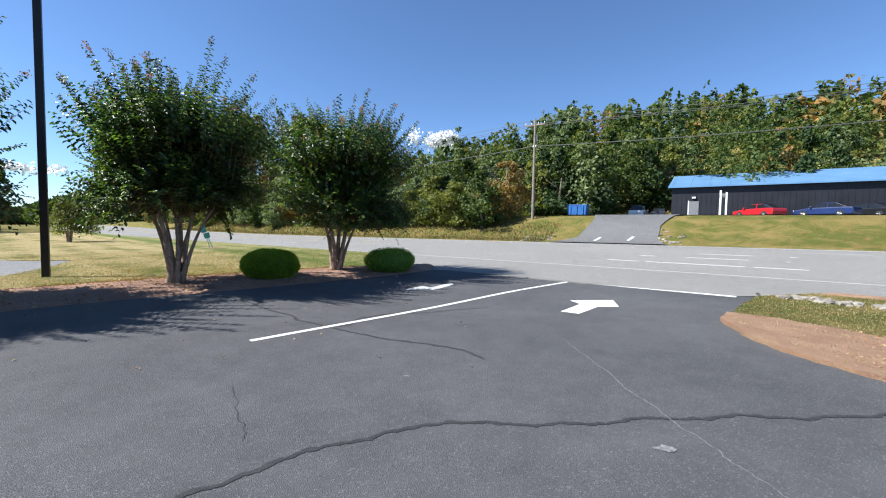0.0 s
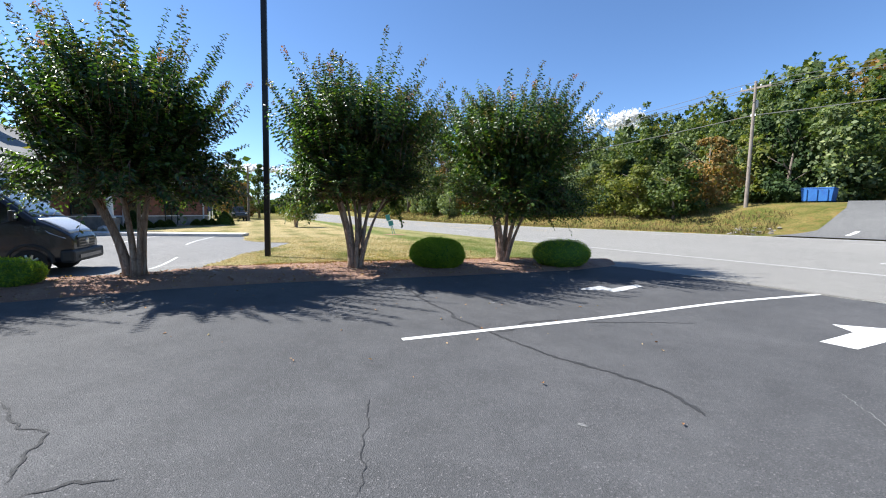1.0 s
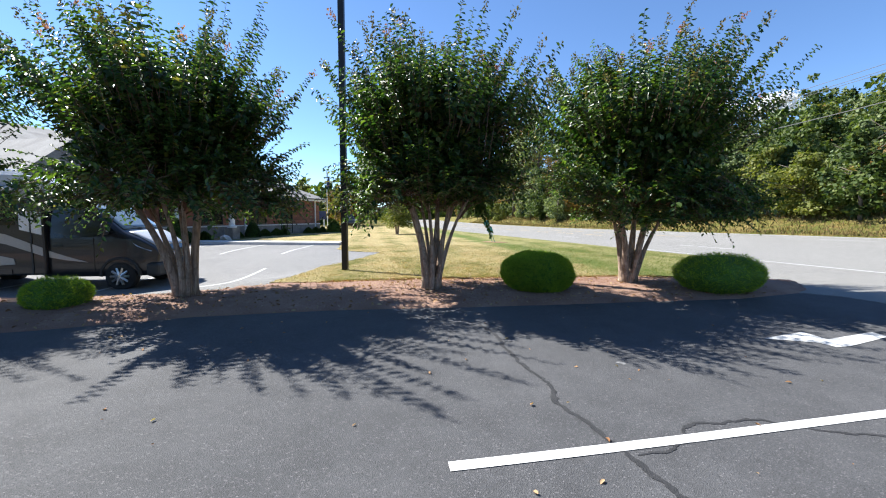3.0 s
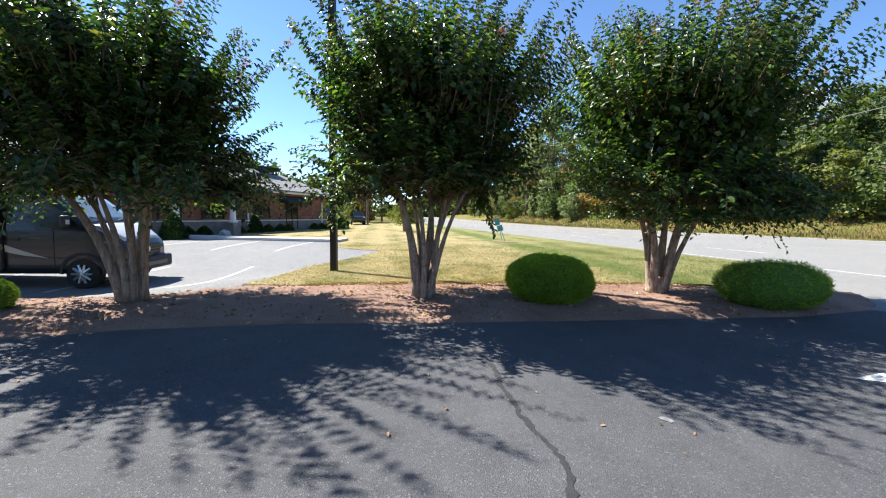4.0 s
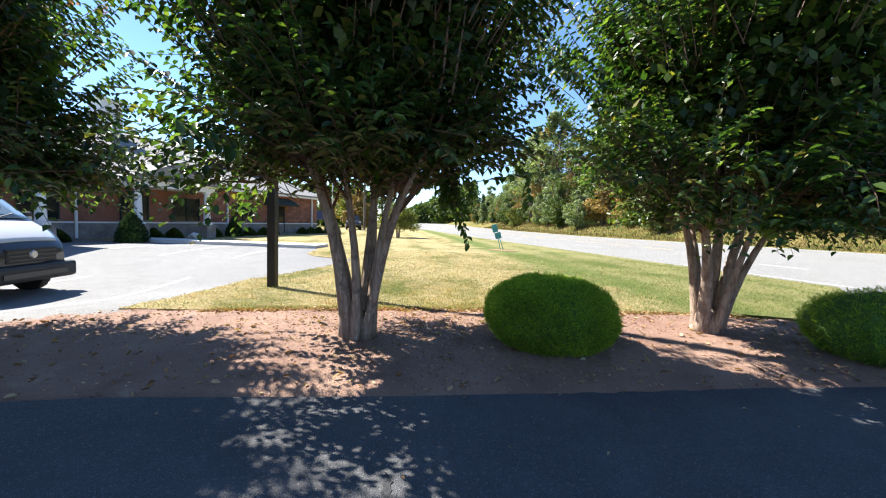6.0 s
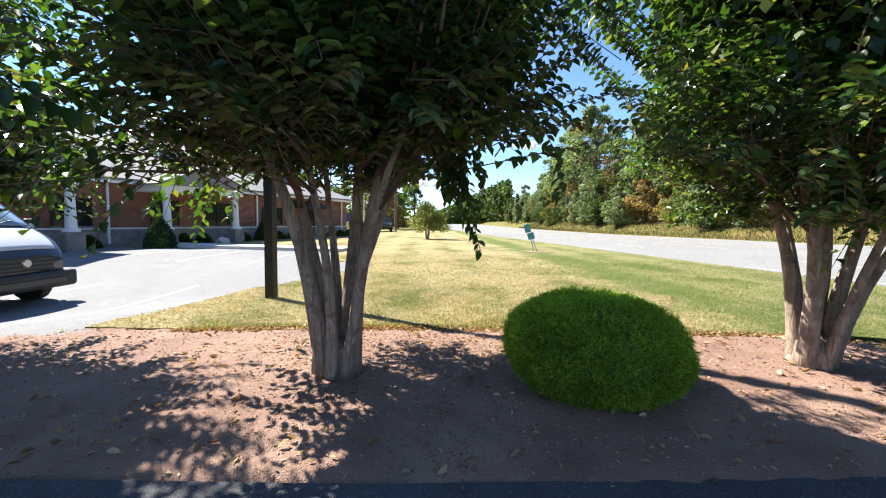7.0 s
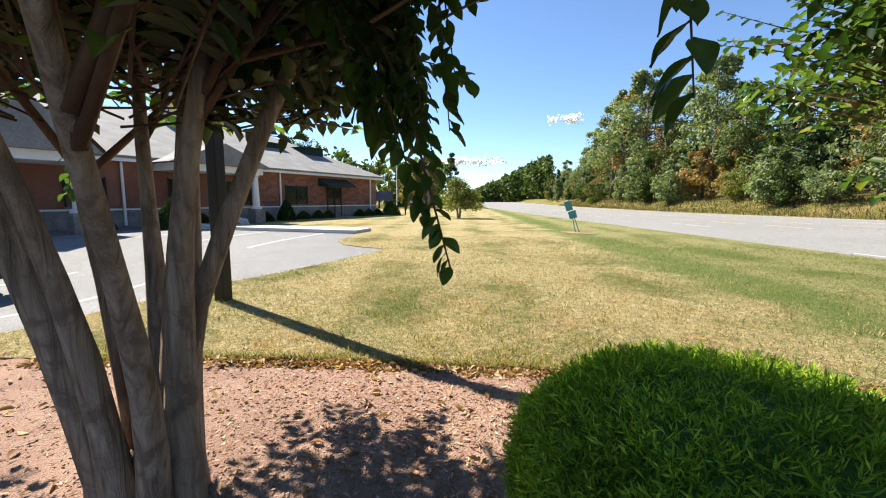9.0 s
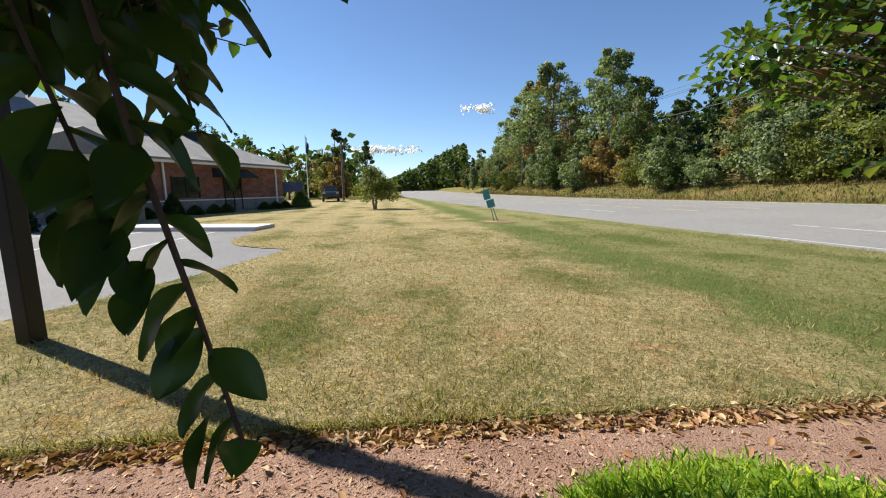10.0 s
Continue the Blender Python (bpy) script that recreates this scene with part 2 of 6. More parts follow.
def bend(u):
    """How far the road has curved off its straight line."""
    k = max(0.0, -35.0 - u)
    return 0.0011 * k * k if k < 85 else 0.0011 * 85 * 85 + 0.187 * (k - 85)


def smooth(a, b, v):
    v = min(1.0, max(0.0, (v - a) / (b - a)))
    return v * v * (3 - 2 * v)


def xy(u, s):
    p = RU * u + RS * (s + bend(u))
    return p.x, p.y


def us(x, y):
    u = x * RU.x + y * RU.y
    return u, x * RS.x + y * RS.y - bend(u)


ROAD_NEAR, ROAD_FAR = 16.8, 36.0


def terrain(u, s):
    """Height of the land at (u, s)."""
    z = min(0.033, max(0.0, 0.00042 * (u + 55))) * (min(max(s, 16.8), 36) - 16.8)
    if s > 36:
        right = smooth(-34, -22, u)
        plateau = (3.15 - z) * smooth(36.3, 47.5, s)
        bank = 1.5 * smooth(36.5, 42, s) + 0.05 * max(0, s - 42)
        z += right * plateau + (1 - right) * bank
        z += (0.30 + 0.70 * smooth(-120, -15, u)) * 0.36 * max(0.0, min(s, 135) - 64)
    if s < -60:
        z += 0.02 * (-60 - s)
    return z


def obj(name, me, mat, parent=None, label=""):
    ob = new(name, me)
    me.materials.append(mat)
    if parent:
        ob.parent = parent
    if label:
        ob["label"] = label
    return ob


def part(name, bm, mat, parent=None, label="", smooth_faces=False):
    me = bpy.data.meshes.new(name)
    bm.normal_update()
    bm.to_mesh(me)
    bm.free()
    if smooth_faces:
        me.shade_smooth()
    return obj(name, me, mat, parent, label)


def raw(name, verts, faces, mat, parent=None, label="", smooth_faces=False):
    me = bpy.data.meshes.new(name)
    me.from_pydata([tuple(v) for v in verts], [], faces)
    me.update()
    if smooth_faces:
        me.shade_smooth()
    return obj(name, me, mat, parent, label)


def thing(name, m, label, category, group="", kind=""):
    e = new(name)
    e.empty_display_size = 0.2
    e.matrix_world = m
    return tagged(e, label, category, group, kind)


def box(bm, x0, y0, z0, x1, y1, z1, bevel=0.0):
    vs = [bm.verts.new((x, y, z)) for z in (z0, z1) for x, y in ((x0, y0), (x1, y0), (x1, y1), (x0, y1))]
    fs = [bm.faces.new([vs[i] for i in f]) for f in ((3, 2, 1, 0), (4, 5, 6, 7), (0, 1, 5, 4), (1, 2, 6, 5), (2, 3, 7, 6), (3, 0, 4, 7))]
    if bevel:
        es = list({e for f in fs for e in f.edges})
        bmesh.ops.bevel(bm, geom=es, offset=bevel, segments=2, affect="EDGES", profile=0.5)
    return bm


def one_box(*a, **k):
    return box(bmesh.new(), *a, **k)


def tube(bm, pts, radii, sides=8, cap=True):
    """A tapered tube along points."""
    pts = [Vector(p) for p in pts]
    rings = []
    for i, p in enumerate(pts):
        d = (pts[min(i + 1, len(pts) - 1)] - pts[max(i - 1, 0)]).normalized()
        a = d.orthogonal().normalized() if not rings else (rings[-1][1] - d * rings[-1][1].dot(d)).normalized()
        b = d.cross(a)
        r = radii[i] if hasattr(radii, "__len__") else radii
        rings.append(([bm.verts.new(p + (a * math.cos(t) + b * math.sin(t)) * r) for t in [2 * math.pi * k / sides for k in range(sides)]], a))
    for (r0, _), (r1, _) in zip(rings, rings[1:]):
        for k in range(sides):
            bm.faces.new((r0[k], r0[(k + 1) % sides], r1[(k + 1) % sides], r1[k]))
    if cap:
        bm.faces.new(list(reversed(rings[0][0])))
        bm.faces.new(rings[-1][0])
    return bm


def one_tube(pts, radii, sides=8):
    return tube(bmesh.new(), pts, radii, sides)


def flat_sheet(name, outline, z, mat, depth=0.06, kind="structure", label="", category=""):
    """A level sheet with a skirt, from its outline."""
    bm = bmesh.new()
    top = [bm.verts.new((x, y, z)) for x, y in outline]
    low = [bm.verts.new((x, y, z - depth)) for x, y in outline]
    n = len(outline)
    f = bm.faces.new(top)
    for i in range(n):
        bm.faces.new((top[i], low[i], low[(i + 1) % n], top[(i + 1) % n]))
    bmesh.ops.triangulate(bm, faces=[f])
    bmesh.ops.recalc_face_normals(bm, faces=bm.faces)
    return tagged(part(name, bm, mat), label, category, kind=kind)


def leaves(name, P, D, N, L, W, mat, parent=None, label="", fold=0.25, cheap=False):
    """Many leaves in one mesh: roots P, ways D, faces' normals N, lengths L, widths W."""
    D = D / np.linalg.norm(D, axis=1, keepdims=True)
    S = np.cross(D, N)
    S /= np.linalg.norm(S, axis=1, keepdims=True) + 1e-9
    U = np.cross(S, D)
    L, W = np.asarray(L)[:, None], np.asarray(W)[:, None]
    if cheap:
        V = np.stack([P, P + D * L * 0.45 + S * W / 2, P + D * L, P + D * L * 0.45 - S * W / 2], 1)
        F = np.array([0, 1, 2, 3])
        loops = [4]
    else:
        up = U * W * fold
        V = np.stack([P, P + D * L * 0.3 + S * W * 0.46 + up, P + D * L * 0.7 + S * W * 0.40 + up, P + D * L - U * L * 0.12,
                      P + D * L * 0.7 - S * W * 0.40 + up, P + D * L * 0.3 - S * W * 0.46 + up], 1)
        F = np.array([0, 1, 2, 3, 0, 3, 4, 5])
        loops = [4, 4]
    n, k = V.shape[:2]
    idx = (F[None, :] + np.arange(n)[:, None] * k).ravel().astype(np.int32)
    totals = np.tile(np.array(loops, np.int32), n)
    me = bpy.data.meshes.new(name)
    me.vertices.add(n * k)
    me.vertices.foreach_set("co", V.reshape(-1).astype(np.float32))
    me.loops.add(len(idx))
    me.loops.foreach_set("vertex_index", idx)
    me.polygons.add(len(totals))
    me.polygons.foreach_set("loop_start", (np.cumsum(totals) - totals).astype(np.int32))
    me.update(calc_edges=True)
    return obj(name, me, mat, parent, label)


def unit(v):
    return v / (np.linalg.norm(v, axis=-1, keepdims=True) + 1e-9)

# ---- the land ----
def ground_grid():
    us_ = [-900, -600, -420, -300, -230, -180, -150, -120, -100, -85, -70, -60, -50, -42, -35, -30, -26, -22, -18, -14, -10, -6, -2, 2, 6, 10, 15, 20, 26, 32, 40, 50, 65, 80, 100, 130, 180, 260, 400, 600, 900]
    ss_ = [-900, -500, -300, -180, -110, -60, -30, -10, 5, 16.5, 16.9, 36.0, 36.4, 38, 40, 42, 44, 46, 48, 51, 55, 60, 64, 70, 78, 88, 100, 112, 124, 135, 150, 190, 260, 400, 900]
    verts = [(*xy(u, s), terrain(u, s) - (0.35 if s < 36.2 else 0.0)) for s in ss_ for u in us_]
    k = len(us_)
    faces = [(j * k + i, j * k + i + 1, (j + 1) * k + i + 1, (j + 1) * k + i) for j in range(len(ss_) - 1) for i in range(k - 1)]
    return tagged(raw("ground", verts, faces, M_FIELD, smooth_faces=True), "rough grassy land rising to a wooded hill", "ground", kind="structure")


ground_grid()


def strip(name, s0, s1, u0, u1, lift, mat, label, category, step=4.0, curve=0.0, skirt=0.0):
    """A band that follows the road; curve slants it."""
    n = max(1, int(abs(u1 - u0) / step))
    verts, faces = [], []
    for i in range(n + 1):
        u = u0 + (u1 - u0) * i / n
        for s, d in ((s0, -skirt), (s0, 0), (s1, 0), (s1, -skirt)):
            verts.append((*xy(u, s), terrain(u, s) + lift + d))
    for i in range(n):
        for k in range(3):
            if skirt or k == 1:
                faces.append((4 * i + k, 4 * i + 4 + k, 4 * i + 5 + k, 4 * i + 1 + k))
    return tagged(raw(name, verts, faces, mat), label, category, kind="structure")


strip("road", ROAD_NEAR, ROAD_FAR, -420, 160, 0.0, M_ROAD, "wide sun-bleached grey asphalt highway", "road", 4.0, skirt=0.15)
strip("edge_line", 17.25, 17.35, -19, 160, 0.005, M_WORN, "white painted edge line on the road", "road marking")
strip("edge_line", 35.3, 35.42, -420, 160, 0.005, M_PAINT, "white painted edge line on the road", "road marking")
strip("median_line", 24.45, 24.57, -420, -26, 0.005, M_YELLOW, "yellow painted centre line on the road", "road marking")
strip("median_line", 28.15, 28.27, -420, -26, 0.005, M_YELLOW, "yellow painted centre line on the road", "road marking")
for s, u0, u1 in ((20.9, -4.6, 2.8), (24.5, -3.7, 2.6), (27.6, -1.5, 3.2)):
    strip("lane_dash", s - 0.07, s + 0.07, u0, u1, 0.005, M_PAINT, "white painted lane dash on the road", "road marking", 2)
for s in (20.9, 31.8):
    for u in range(-200, 120, 12):
        if not (s < 30 and -15 < u < 6):
            strip("lane_dash", s - 0.06, s + 0.06, u, u + 3, 0.005, M_WORN, "white painted lane dash on the road", "road marking", 3)

# paved apron between the lot and the road, then the two lots
def dip(x, y):
    """How far the side lot lies below the lawn."""
    return -0.32 * smooth(-10.2, -13.2, x) * (1 - smooth(-16.5, -22.0, x)) * (1 - smooth(9.0, 14.0, y))


def lot_dip(x, y):
    """The shallow hollow of the dark lot towards the road."""
    return -0.16 * math.exp(-((x - 0.8) ** 2 + (y - 8.6) ** 2) / 12.4)


def sag_sheet(name, outline, mat, label="", category="", height=dip, rounds=4, lift=0.002):
    bm = bmesh.new()
    f = bm.faces.new([bm.verts.new((x, y, 0)) for x, y in outline])
    bm.normal_update()
    bmesh.ops.triangulate(bm, faces=[f])
    for q in range(rounds):
        bmesh.ops.subdivide_edges(bm, edges=[e for e in bm.edges if e.calc_length() > 0.8], cuts=1, use_grid_fill=True)
    bmesh.ops.triangulate(bm, faces=bm.faces)
    for v in bm.verts:
        v.co.z = lift + height(v.co.x, v.co.y)
    bmesh.ops.recalc_face_normals(bm, faces=bm.faces)
    return tagged(part(name, bm, mat, smooth_faces=True), label, category, kind="structure")


APRON = [(-0.9, 14.5), (0.2, 14.46), (3.75, 11.85), (6.95, 9.6), (8.0, 9.75), (9.4, 10.2), (12.6, 8.4), (24.0, 4.6), xy(17.2, 16.9), xy(-15.0, 16.9), (-4.2, 19.0), (-2.2, 17.4), (-1.5, 15.8)]
flat_sheet("apron", APRON, -0.004, M_ROAD, 0.3, label="pale grey asphalt apron joining the road", category="pavement")
LOT = [(-9.3, 3.2), (-8.68, 4.1), (-7.85, 5.75), (-6.6, 7.35), (-5.0, 9.0), (-2.75, 11.55), (-1.35, 13.0), (-0.45, 14.4), (0.25, 14.45), (3.75, 11.80), (6.9, 9.52), (7.4, 9.5),
       (5.95, 8.1), (4.95, 6.95), (4.6, 5.9), (4.5, 5.2), (4.66, 4.3), (5.3, 2.6), (6.6, 0.0), (9.0, -5.0), (20.0, -18.0), (4.0, -30.0), (-16.0, -16.0), (-13.0, -3.0), (-10.6, 1.2)]
sag_sheet("parking_lot", LOT, M_LOT, height=lot_dip, rounds=6, lift=0.0, label="dark sealed asphalt parking lot with cracks", category="parking lot")
PALE = [(-12.3, 4.0), (-11.0, 5.3), (-10.25, 6.3), (-9.6, 7.6), (-9.7, 8.4), (-10.3, 9.7), (-11.2, 10.8), (-11.8, 12.2), (-12.7, 13.9), (-13.6, 15.7), (-14.4, 15.75), (-15.0, 15.5), (-16.0, 15.4),
        (-17.0, 15.9), (-18.3, 17.1), (-19.4, 17.5), (-28.4, 11.6), (-34.0, 4.0), (-44.0, -8.0), (-30.0, -22.0), (-15.0, -10.0), (-13.6, 0.0)]
sag_sheet("side_parking_lot", PALE, M_OLD_LOT, label="sun-bleached pale asphalt parking lot", category="parking lot")

# lawn between the lots, the bed and the road
LAWN = [(-10.0, 8.15), (-9.1, 9.05), (-8.4, 10.05), (-7.65, 10.95), (-6.95, 11.65), (-6.2, 12.4), (-5.2, 13.35), (-4.25, 14.3), (-3.2, 15.2), (-1.5, 16.0), (-1.25, 16.7), (-1.5, 19.0),
        xy(-13.6, 16.78), xy(-25.0, 16.78), xy(-45.0, 16.78), xy(-58.0, 16.78), xy(-70.0, 16.78), (-62.0, 30.0), (-44.0, 33.0), (-38.0, 28.0), (-30.0, 9.0), (-27.0, 11.9), (-19.3, 17.15), (-18.55, 16.75),
        (-17.15, 15.45), (-16.0, 14.98), (-15.0, 15.08), (-14.1, 15.45), (-13.05, 13.75), (-12.15, 12.0), (-11.6, 10.6), (-10.75, 9.45)]
def ragged(outline, step=0.16, amp=0.035):
    """The outline with small irregular bites."""
    out = []
    for (x0, y0), (x1, y1) in zip(outline, outline[1:]):
        d = math.hypot(x1 - x0, y1 - y0)
        n = max(1, int(d / step))
        for k in range(n):
            x, y = x0 + (x1 - x0) * k / n, y0 + (y1 - y0) * k / n
            w = amp * noise.noise((x * 4.3, y * 4.3, 1.0)) + 0.6 * amp * noise.noise((x * 11, y * 11, 2.0))
            out.append((x + (y1 - y0) / d * w, y - (x1 - x0) / d * w))
    return out


flat_sheet("lawn", ragged(LAWN[:11]) + LAWN[11:22] + ragged(LAWN[22:] + LAWN[:1], 0.2, 0.09), 0.02, M_LAWN, 0.3, label="mown lawn of patchy green and straw-dry grass", category="lawn")
VERGE = [(7.4, 9.5), (5.95, 8.1), (4.95, 6.95), (4.6, 5.9), (4.5, 5.2), (4.66, 4.3), (5.3, 2.6), (6.6, 0.0), (9.0, -5.0), (20.0, -18.0), (40.0, -10.0), (24.0, 4.4), (12.6, 8.2), (9.4, 10.1)]
flat_sheet("verge", ragged(VERGE[:10], 0.12, 0.06) + VERGE[10:], 0.03, M_FIELD, 0.4, label="strip of dry grass over red clay", category="lawn")


def bed():
    """Mulch bed, lofted between its asphalt side and its grass side."""
    near = [(-16.5, -8.0), (-12.6, -2.0), (-10.5, 1.3), (-9.25, 3.3), (-8.62, 4.15), (-7.8, 5.75), (-6.55, 7.4), (-4.95, 9.03), (-3.8, 10.3), (-2.7, 11.58), (-1.3, 13.05), (-0.42, 14.4), (-0.25, 15.1)]
    far = [(-17.5, -8.0), (-14.6, -2.0), (-13.4, 1.5), (-12.3, 4.0), (-11.0, 5.35), (-10.2, 6.35), (-9.95, 8.1), (-8.4, 9.98), (-7.3, 11.2), (-6.2, 12.35), (-4.25, 14.25), (-1.6, 15.9), (-0.7, 16.3)]
    rows, K, SUB = [], 34, 14
    for i in range(len(near) - 1):
        for q in range(SUB):
            f = q / SUB
            a = Vector(near[i]).lerp(Vector(near[i + 1]), f)
            b = Vector(far[i]).lerp(Vector(far[i + 1]), f)
            rows.append((a, b))
    verts, faces = [], []
    for a, b in rows:
        for k in range(K + 1):
            f = k / K
            p = a.lerp(b, f)
            z = -0.02 + 0.12 * max(0.0, math.sin(math.pi * f)) ** 0.7 if 0 < f < 1 else -0.04 if f == 0 else 0.008
            z += 0.028 * (noise.noise((p.x * 5, p.y * 5, 0))) + 0.018 * noise.noise((p.x * 17, p.y * 17, 3))
            verts.append((p.x, p.y, z))
    K1 = K + 1
    for j in range(len(rows) - 1):
        for k in range(K):
            faces.append((j * K1 + k, j * K1 + K1 + k, j * K1 + K1 + k + 1, j * K1 + k + 1))
    return tagged(raw("mulch_bed", verts, faces, M_MULCH, smooth_faces=True), "mounded bed of reddish-brown bark mulch", "mulch bed", kind="structure")


bed()


# ---- crape myrtles ----
def myrtle(x, y, seed, lean=(0.0, 0.0), girth=1.0, top=5.75, wide=2.0, clear=(), extra=1.0, tight=(), skirt=1.46):
    r = np.random.default_rng(seed)
    T = thing("crape_myrtle", pose(x, y, 0.03), "multi-stemmed crape myrtle in leaf, in the mulch bed", "tree", "crape myrtles in the bed")
    tips = []
    n = 7
    for i in range(n):
        a = 2 * math.pi * (i + r.uniform(-0.25, 0.25)) / n
        base = Vector((math.cos(a) * 0.11 * girth, math.sin(a) * 0.11 * girth, -0.06))
        reach = r.uniform(0.35, 1.0)
        if i in tight:
            reach *= 0.5
        hgt = r.uniform(1.9, 2.5)
        pts, rad = [], []
        for k in range(9):
            f = k / 8
            out = reach * (0.25 * f + 0.75 * f * f)
            w = 0.03 * math.sin(5 * f + i)
            pts.append(base + Vector((math.cos(a) * out - math.sin(a) * w + lean[0] * f, math.sin(a) * out + math.cos(a) * w + lean[1] * f, f * hgt)))
            rad.append(girth * (0.04 * (1 - f) ** 2 + 0.052 - 0.024 * f + (0.02 if k == 0 else 0)) * (0.75 + 0.42 * (i % 3) / 2) * (1 + 0.13 * noise.noise((f * 9.0, i * 3.7, seed))))
        bm = one_tube(pts, rad, 10)
        part("stem", bm, M_STEM, T, smooth_faces=True)
        tips.append((pts[5], pts[-1], a))
    # the stems grow together into one fluted foot
    foot = one_tube([(0, 0, z) for z in (-0.08, 0.0, 0.06, 0.13, 0.20, 0.28, 0.36)], [girth * q for q in (0.235, 0.205, 0.18, 0.165, 0.15, 0.12, 0.05)], 28)
    for v in foot.verts:
        w = 1 + 0.17 * math.cos(7 * math.atan2(v.co.y, v.co.x) + seed + 2.0 * v.co.z) + 0.16 * noise.noise(v.co * 7.0)
        v.co.x, v.co.y = v.co.x * w + lean[0] * 0.1, v.co.y * w + lean[1] * 0.1
    part("trunk_foot", foot, M_STEM, T, smooth_faces=True)
    for p0, p1, a in tips:
        for j in range(6):
            f = r.uniform(0.2, 1.0)
            s = p0.lerp(p1, f)
            b = a + r.normal(0, 0.7)
            rise, out = r.uniform(0.5, 1.7), r.uniform(0.25, 0.85)
            e = s + Vector((math.cos(b) * out, math.sin(b) * out, rise))
            m = s.lerp(e, 0.5) + Vector((math.cos(b) * 0.12, math.sin(b) * 0.12, -0.08))
            part("branch", one_tube([s, m, e], [0.02, 0.013, 0.006], 5), M_TWIG, T, smooth_faces=True)
    # leafy shoots fill a vase-shaped crown
    P, D, N, L, W = [], [], [], [], []
    FP, FD, FN, FL = [], [], [], []
    tw_v, tw_f = [], []
    shoots = int(1750 * extra)
    many = int(1450 * max(1.0, 0.78 * extra))
    nests = [(r.uniform(0, 2 * math.pi), r.uniform() ** 0.85, r.uniform() ** 0.42) for q in range(95)]   # sprays gather round these
    for q in range(shoots):
        a = r.uniform(0, 2 * math.pi)
        kind = r.uniform()
        if kind < 0.095:      # long upright shoots over the crown
            rr = wide * 0.95 * math.sqrt(r.uniform())
            root = np.array([math.cos(a) * rr, math.sin(a) * rr, top - 2.15 - 0.13 * rr * rr + r.uniform(-0.3, 0.3)])
            way = unit(np.array([math.cos(a) * 0.58 * rr, math.sin(a) * 0.58 * rr, 1.2]) + r.normal(0, 0.12, 3))
            ln = (r.uniform(0.5, 1.05) if q % 4 else r.uniform(1.1, 1.55)) * (1.15 - 0.13 * rr)
            curl = 0.02
        elif kind < 0.185:    # hanging shoots round the skirt
            rr = wide * r.uniform(0.55, 1.0)
            root = np.array([math.cos(a) * rr, math.sin(a) * rr, r.uniform(skirt - 0.04, 2.2)])
            way = unit(np.array([math.cos(a), math.sin(a), -0.35]) + r.normal(0, 0.3, 3))
            ln, curl = r.uniform(0.28, 0.5), -0.5
        else:
            if q < many:
                a, h, nr = nests[q % 95]
                a, h, nr = a + r.normal(0, 0.13), min(1.0, max(0.0, h + r.normal(0, 0.05))), min(1.0, nr * r.uniform(0.55, 1.06))
            else:
                h, nr = (r.uniform(0.0, 0.3), r.uniform() ** 0.45) if q % 2 else (r.uniform(0.05, 0.75), r.uniform() * 0.8)
            z = skirt + h * (top - 1.9 - skirt)
            lim = wide * (0.86 + 0.42 * h - 0.58 * h * h) * (0.86 + 0.14 * math.sin(3 * a + seed))
            rr = lim * nr
            root = np.array([math.cos(a) * rr, math.sin(a) * rr, z])
            way = unit(np.array([math.cos(a) * (0.6 + 0.5 * (1 - h)), math.sin(a) * (0.6 + 0.5 * (1 - h)), 0.25 + 0.9 * h]) + r.normal(0, 0.28, 3))
            ln, curl = r.uniform(0.4, 0.85), r.uniform(-0.35, 0.1)
        root = root + np.array([lean[0], lean[1], 0])
        tip = root + way * ln + np.array([0, 0, curl * ln])
        if any(a0 < (math.degrees(math.atan2(e[1], e[0])) + 90) % 360 - 90 < a1 and math.hypot(e[0], e[1]) > rmin and e[2] < zmin for e in (root, tip, (root + tip) / 2) for a0, a1, rmin, zmin in clear):
            continue
        k = max(7, int(ln / (0.028 if kind < 0.095 else 0.042)))
        f = (np.arange(k) + 0.6) / k
        pts = root + way * (f * ln)[:, None] + np.array([0, 0, 1]) * (curl * ln * f * f)[:, None]
        side = unit(np.cross(way, np.array([0, 0, 1]) + r.normal(0, 0.4, 3)))
        up = np.cross(side, way)
        sgn = np.where(np.arange(k) % 2 == 0, 1.0, -1.0)[:, None]
        P.append(pts)
        if kind < 0.095:
            turn_ = np.where((np.arange(k) // 2 % 2 == 0)[:, None], side, up)
            D.append(turn_ * sgn * 0.95 + way * 0.25 + r.normal(0, 0.2, (k, 3)) + np.array([0, 0, -0.25]))
        else:
            D.append(side * sgn * 0.9 + way * 0.45 + r.normal(0, 0.18, (k, 3)) + np.array([0, 0, -0.30]))
        out_ = np.array([math.cos(a), math.sin(a), 0.0])
        N.append((way * 0.8 + out_ * 0.2 if kind < 0.095 else up * 0.45 + out_ * 0.35 + np.array([0, 0, 0.85])) + r.normal(0, 0.26, (k, 3)))
        s_ = (1.0 - 0.35 * f) * r.uniform(0.85, 1.2)
        L.append(0.118 * s_ * r.uniform(0.8, 1.15, k))
        W.append(0.066 * s_ * r.uniform(0.85, 1.15, k))
        b0 = len(tw_v)
        for c, ring in ((root - way * 0.25, 0.006), (pts[k // 2], 0.004), (pts[-1], 0.002)):
            for t in range(3):
                tw_v.append(tuple(c + side * ring * math.cos(2.1 * t) + up * ring * math.sin(2.1 * t)))
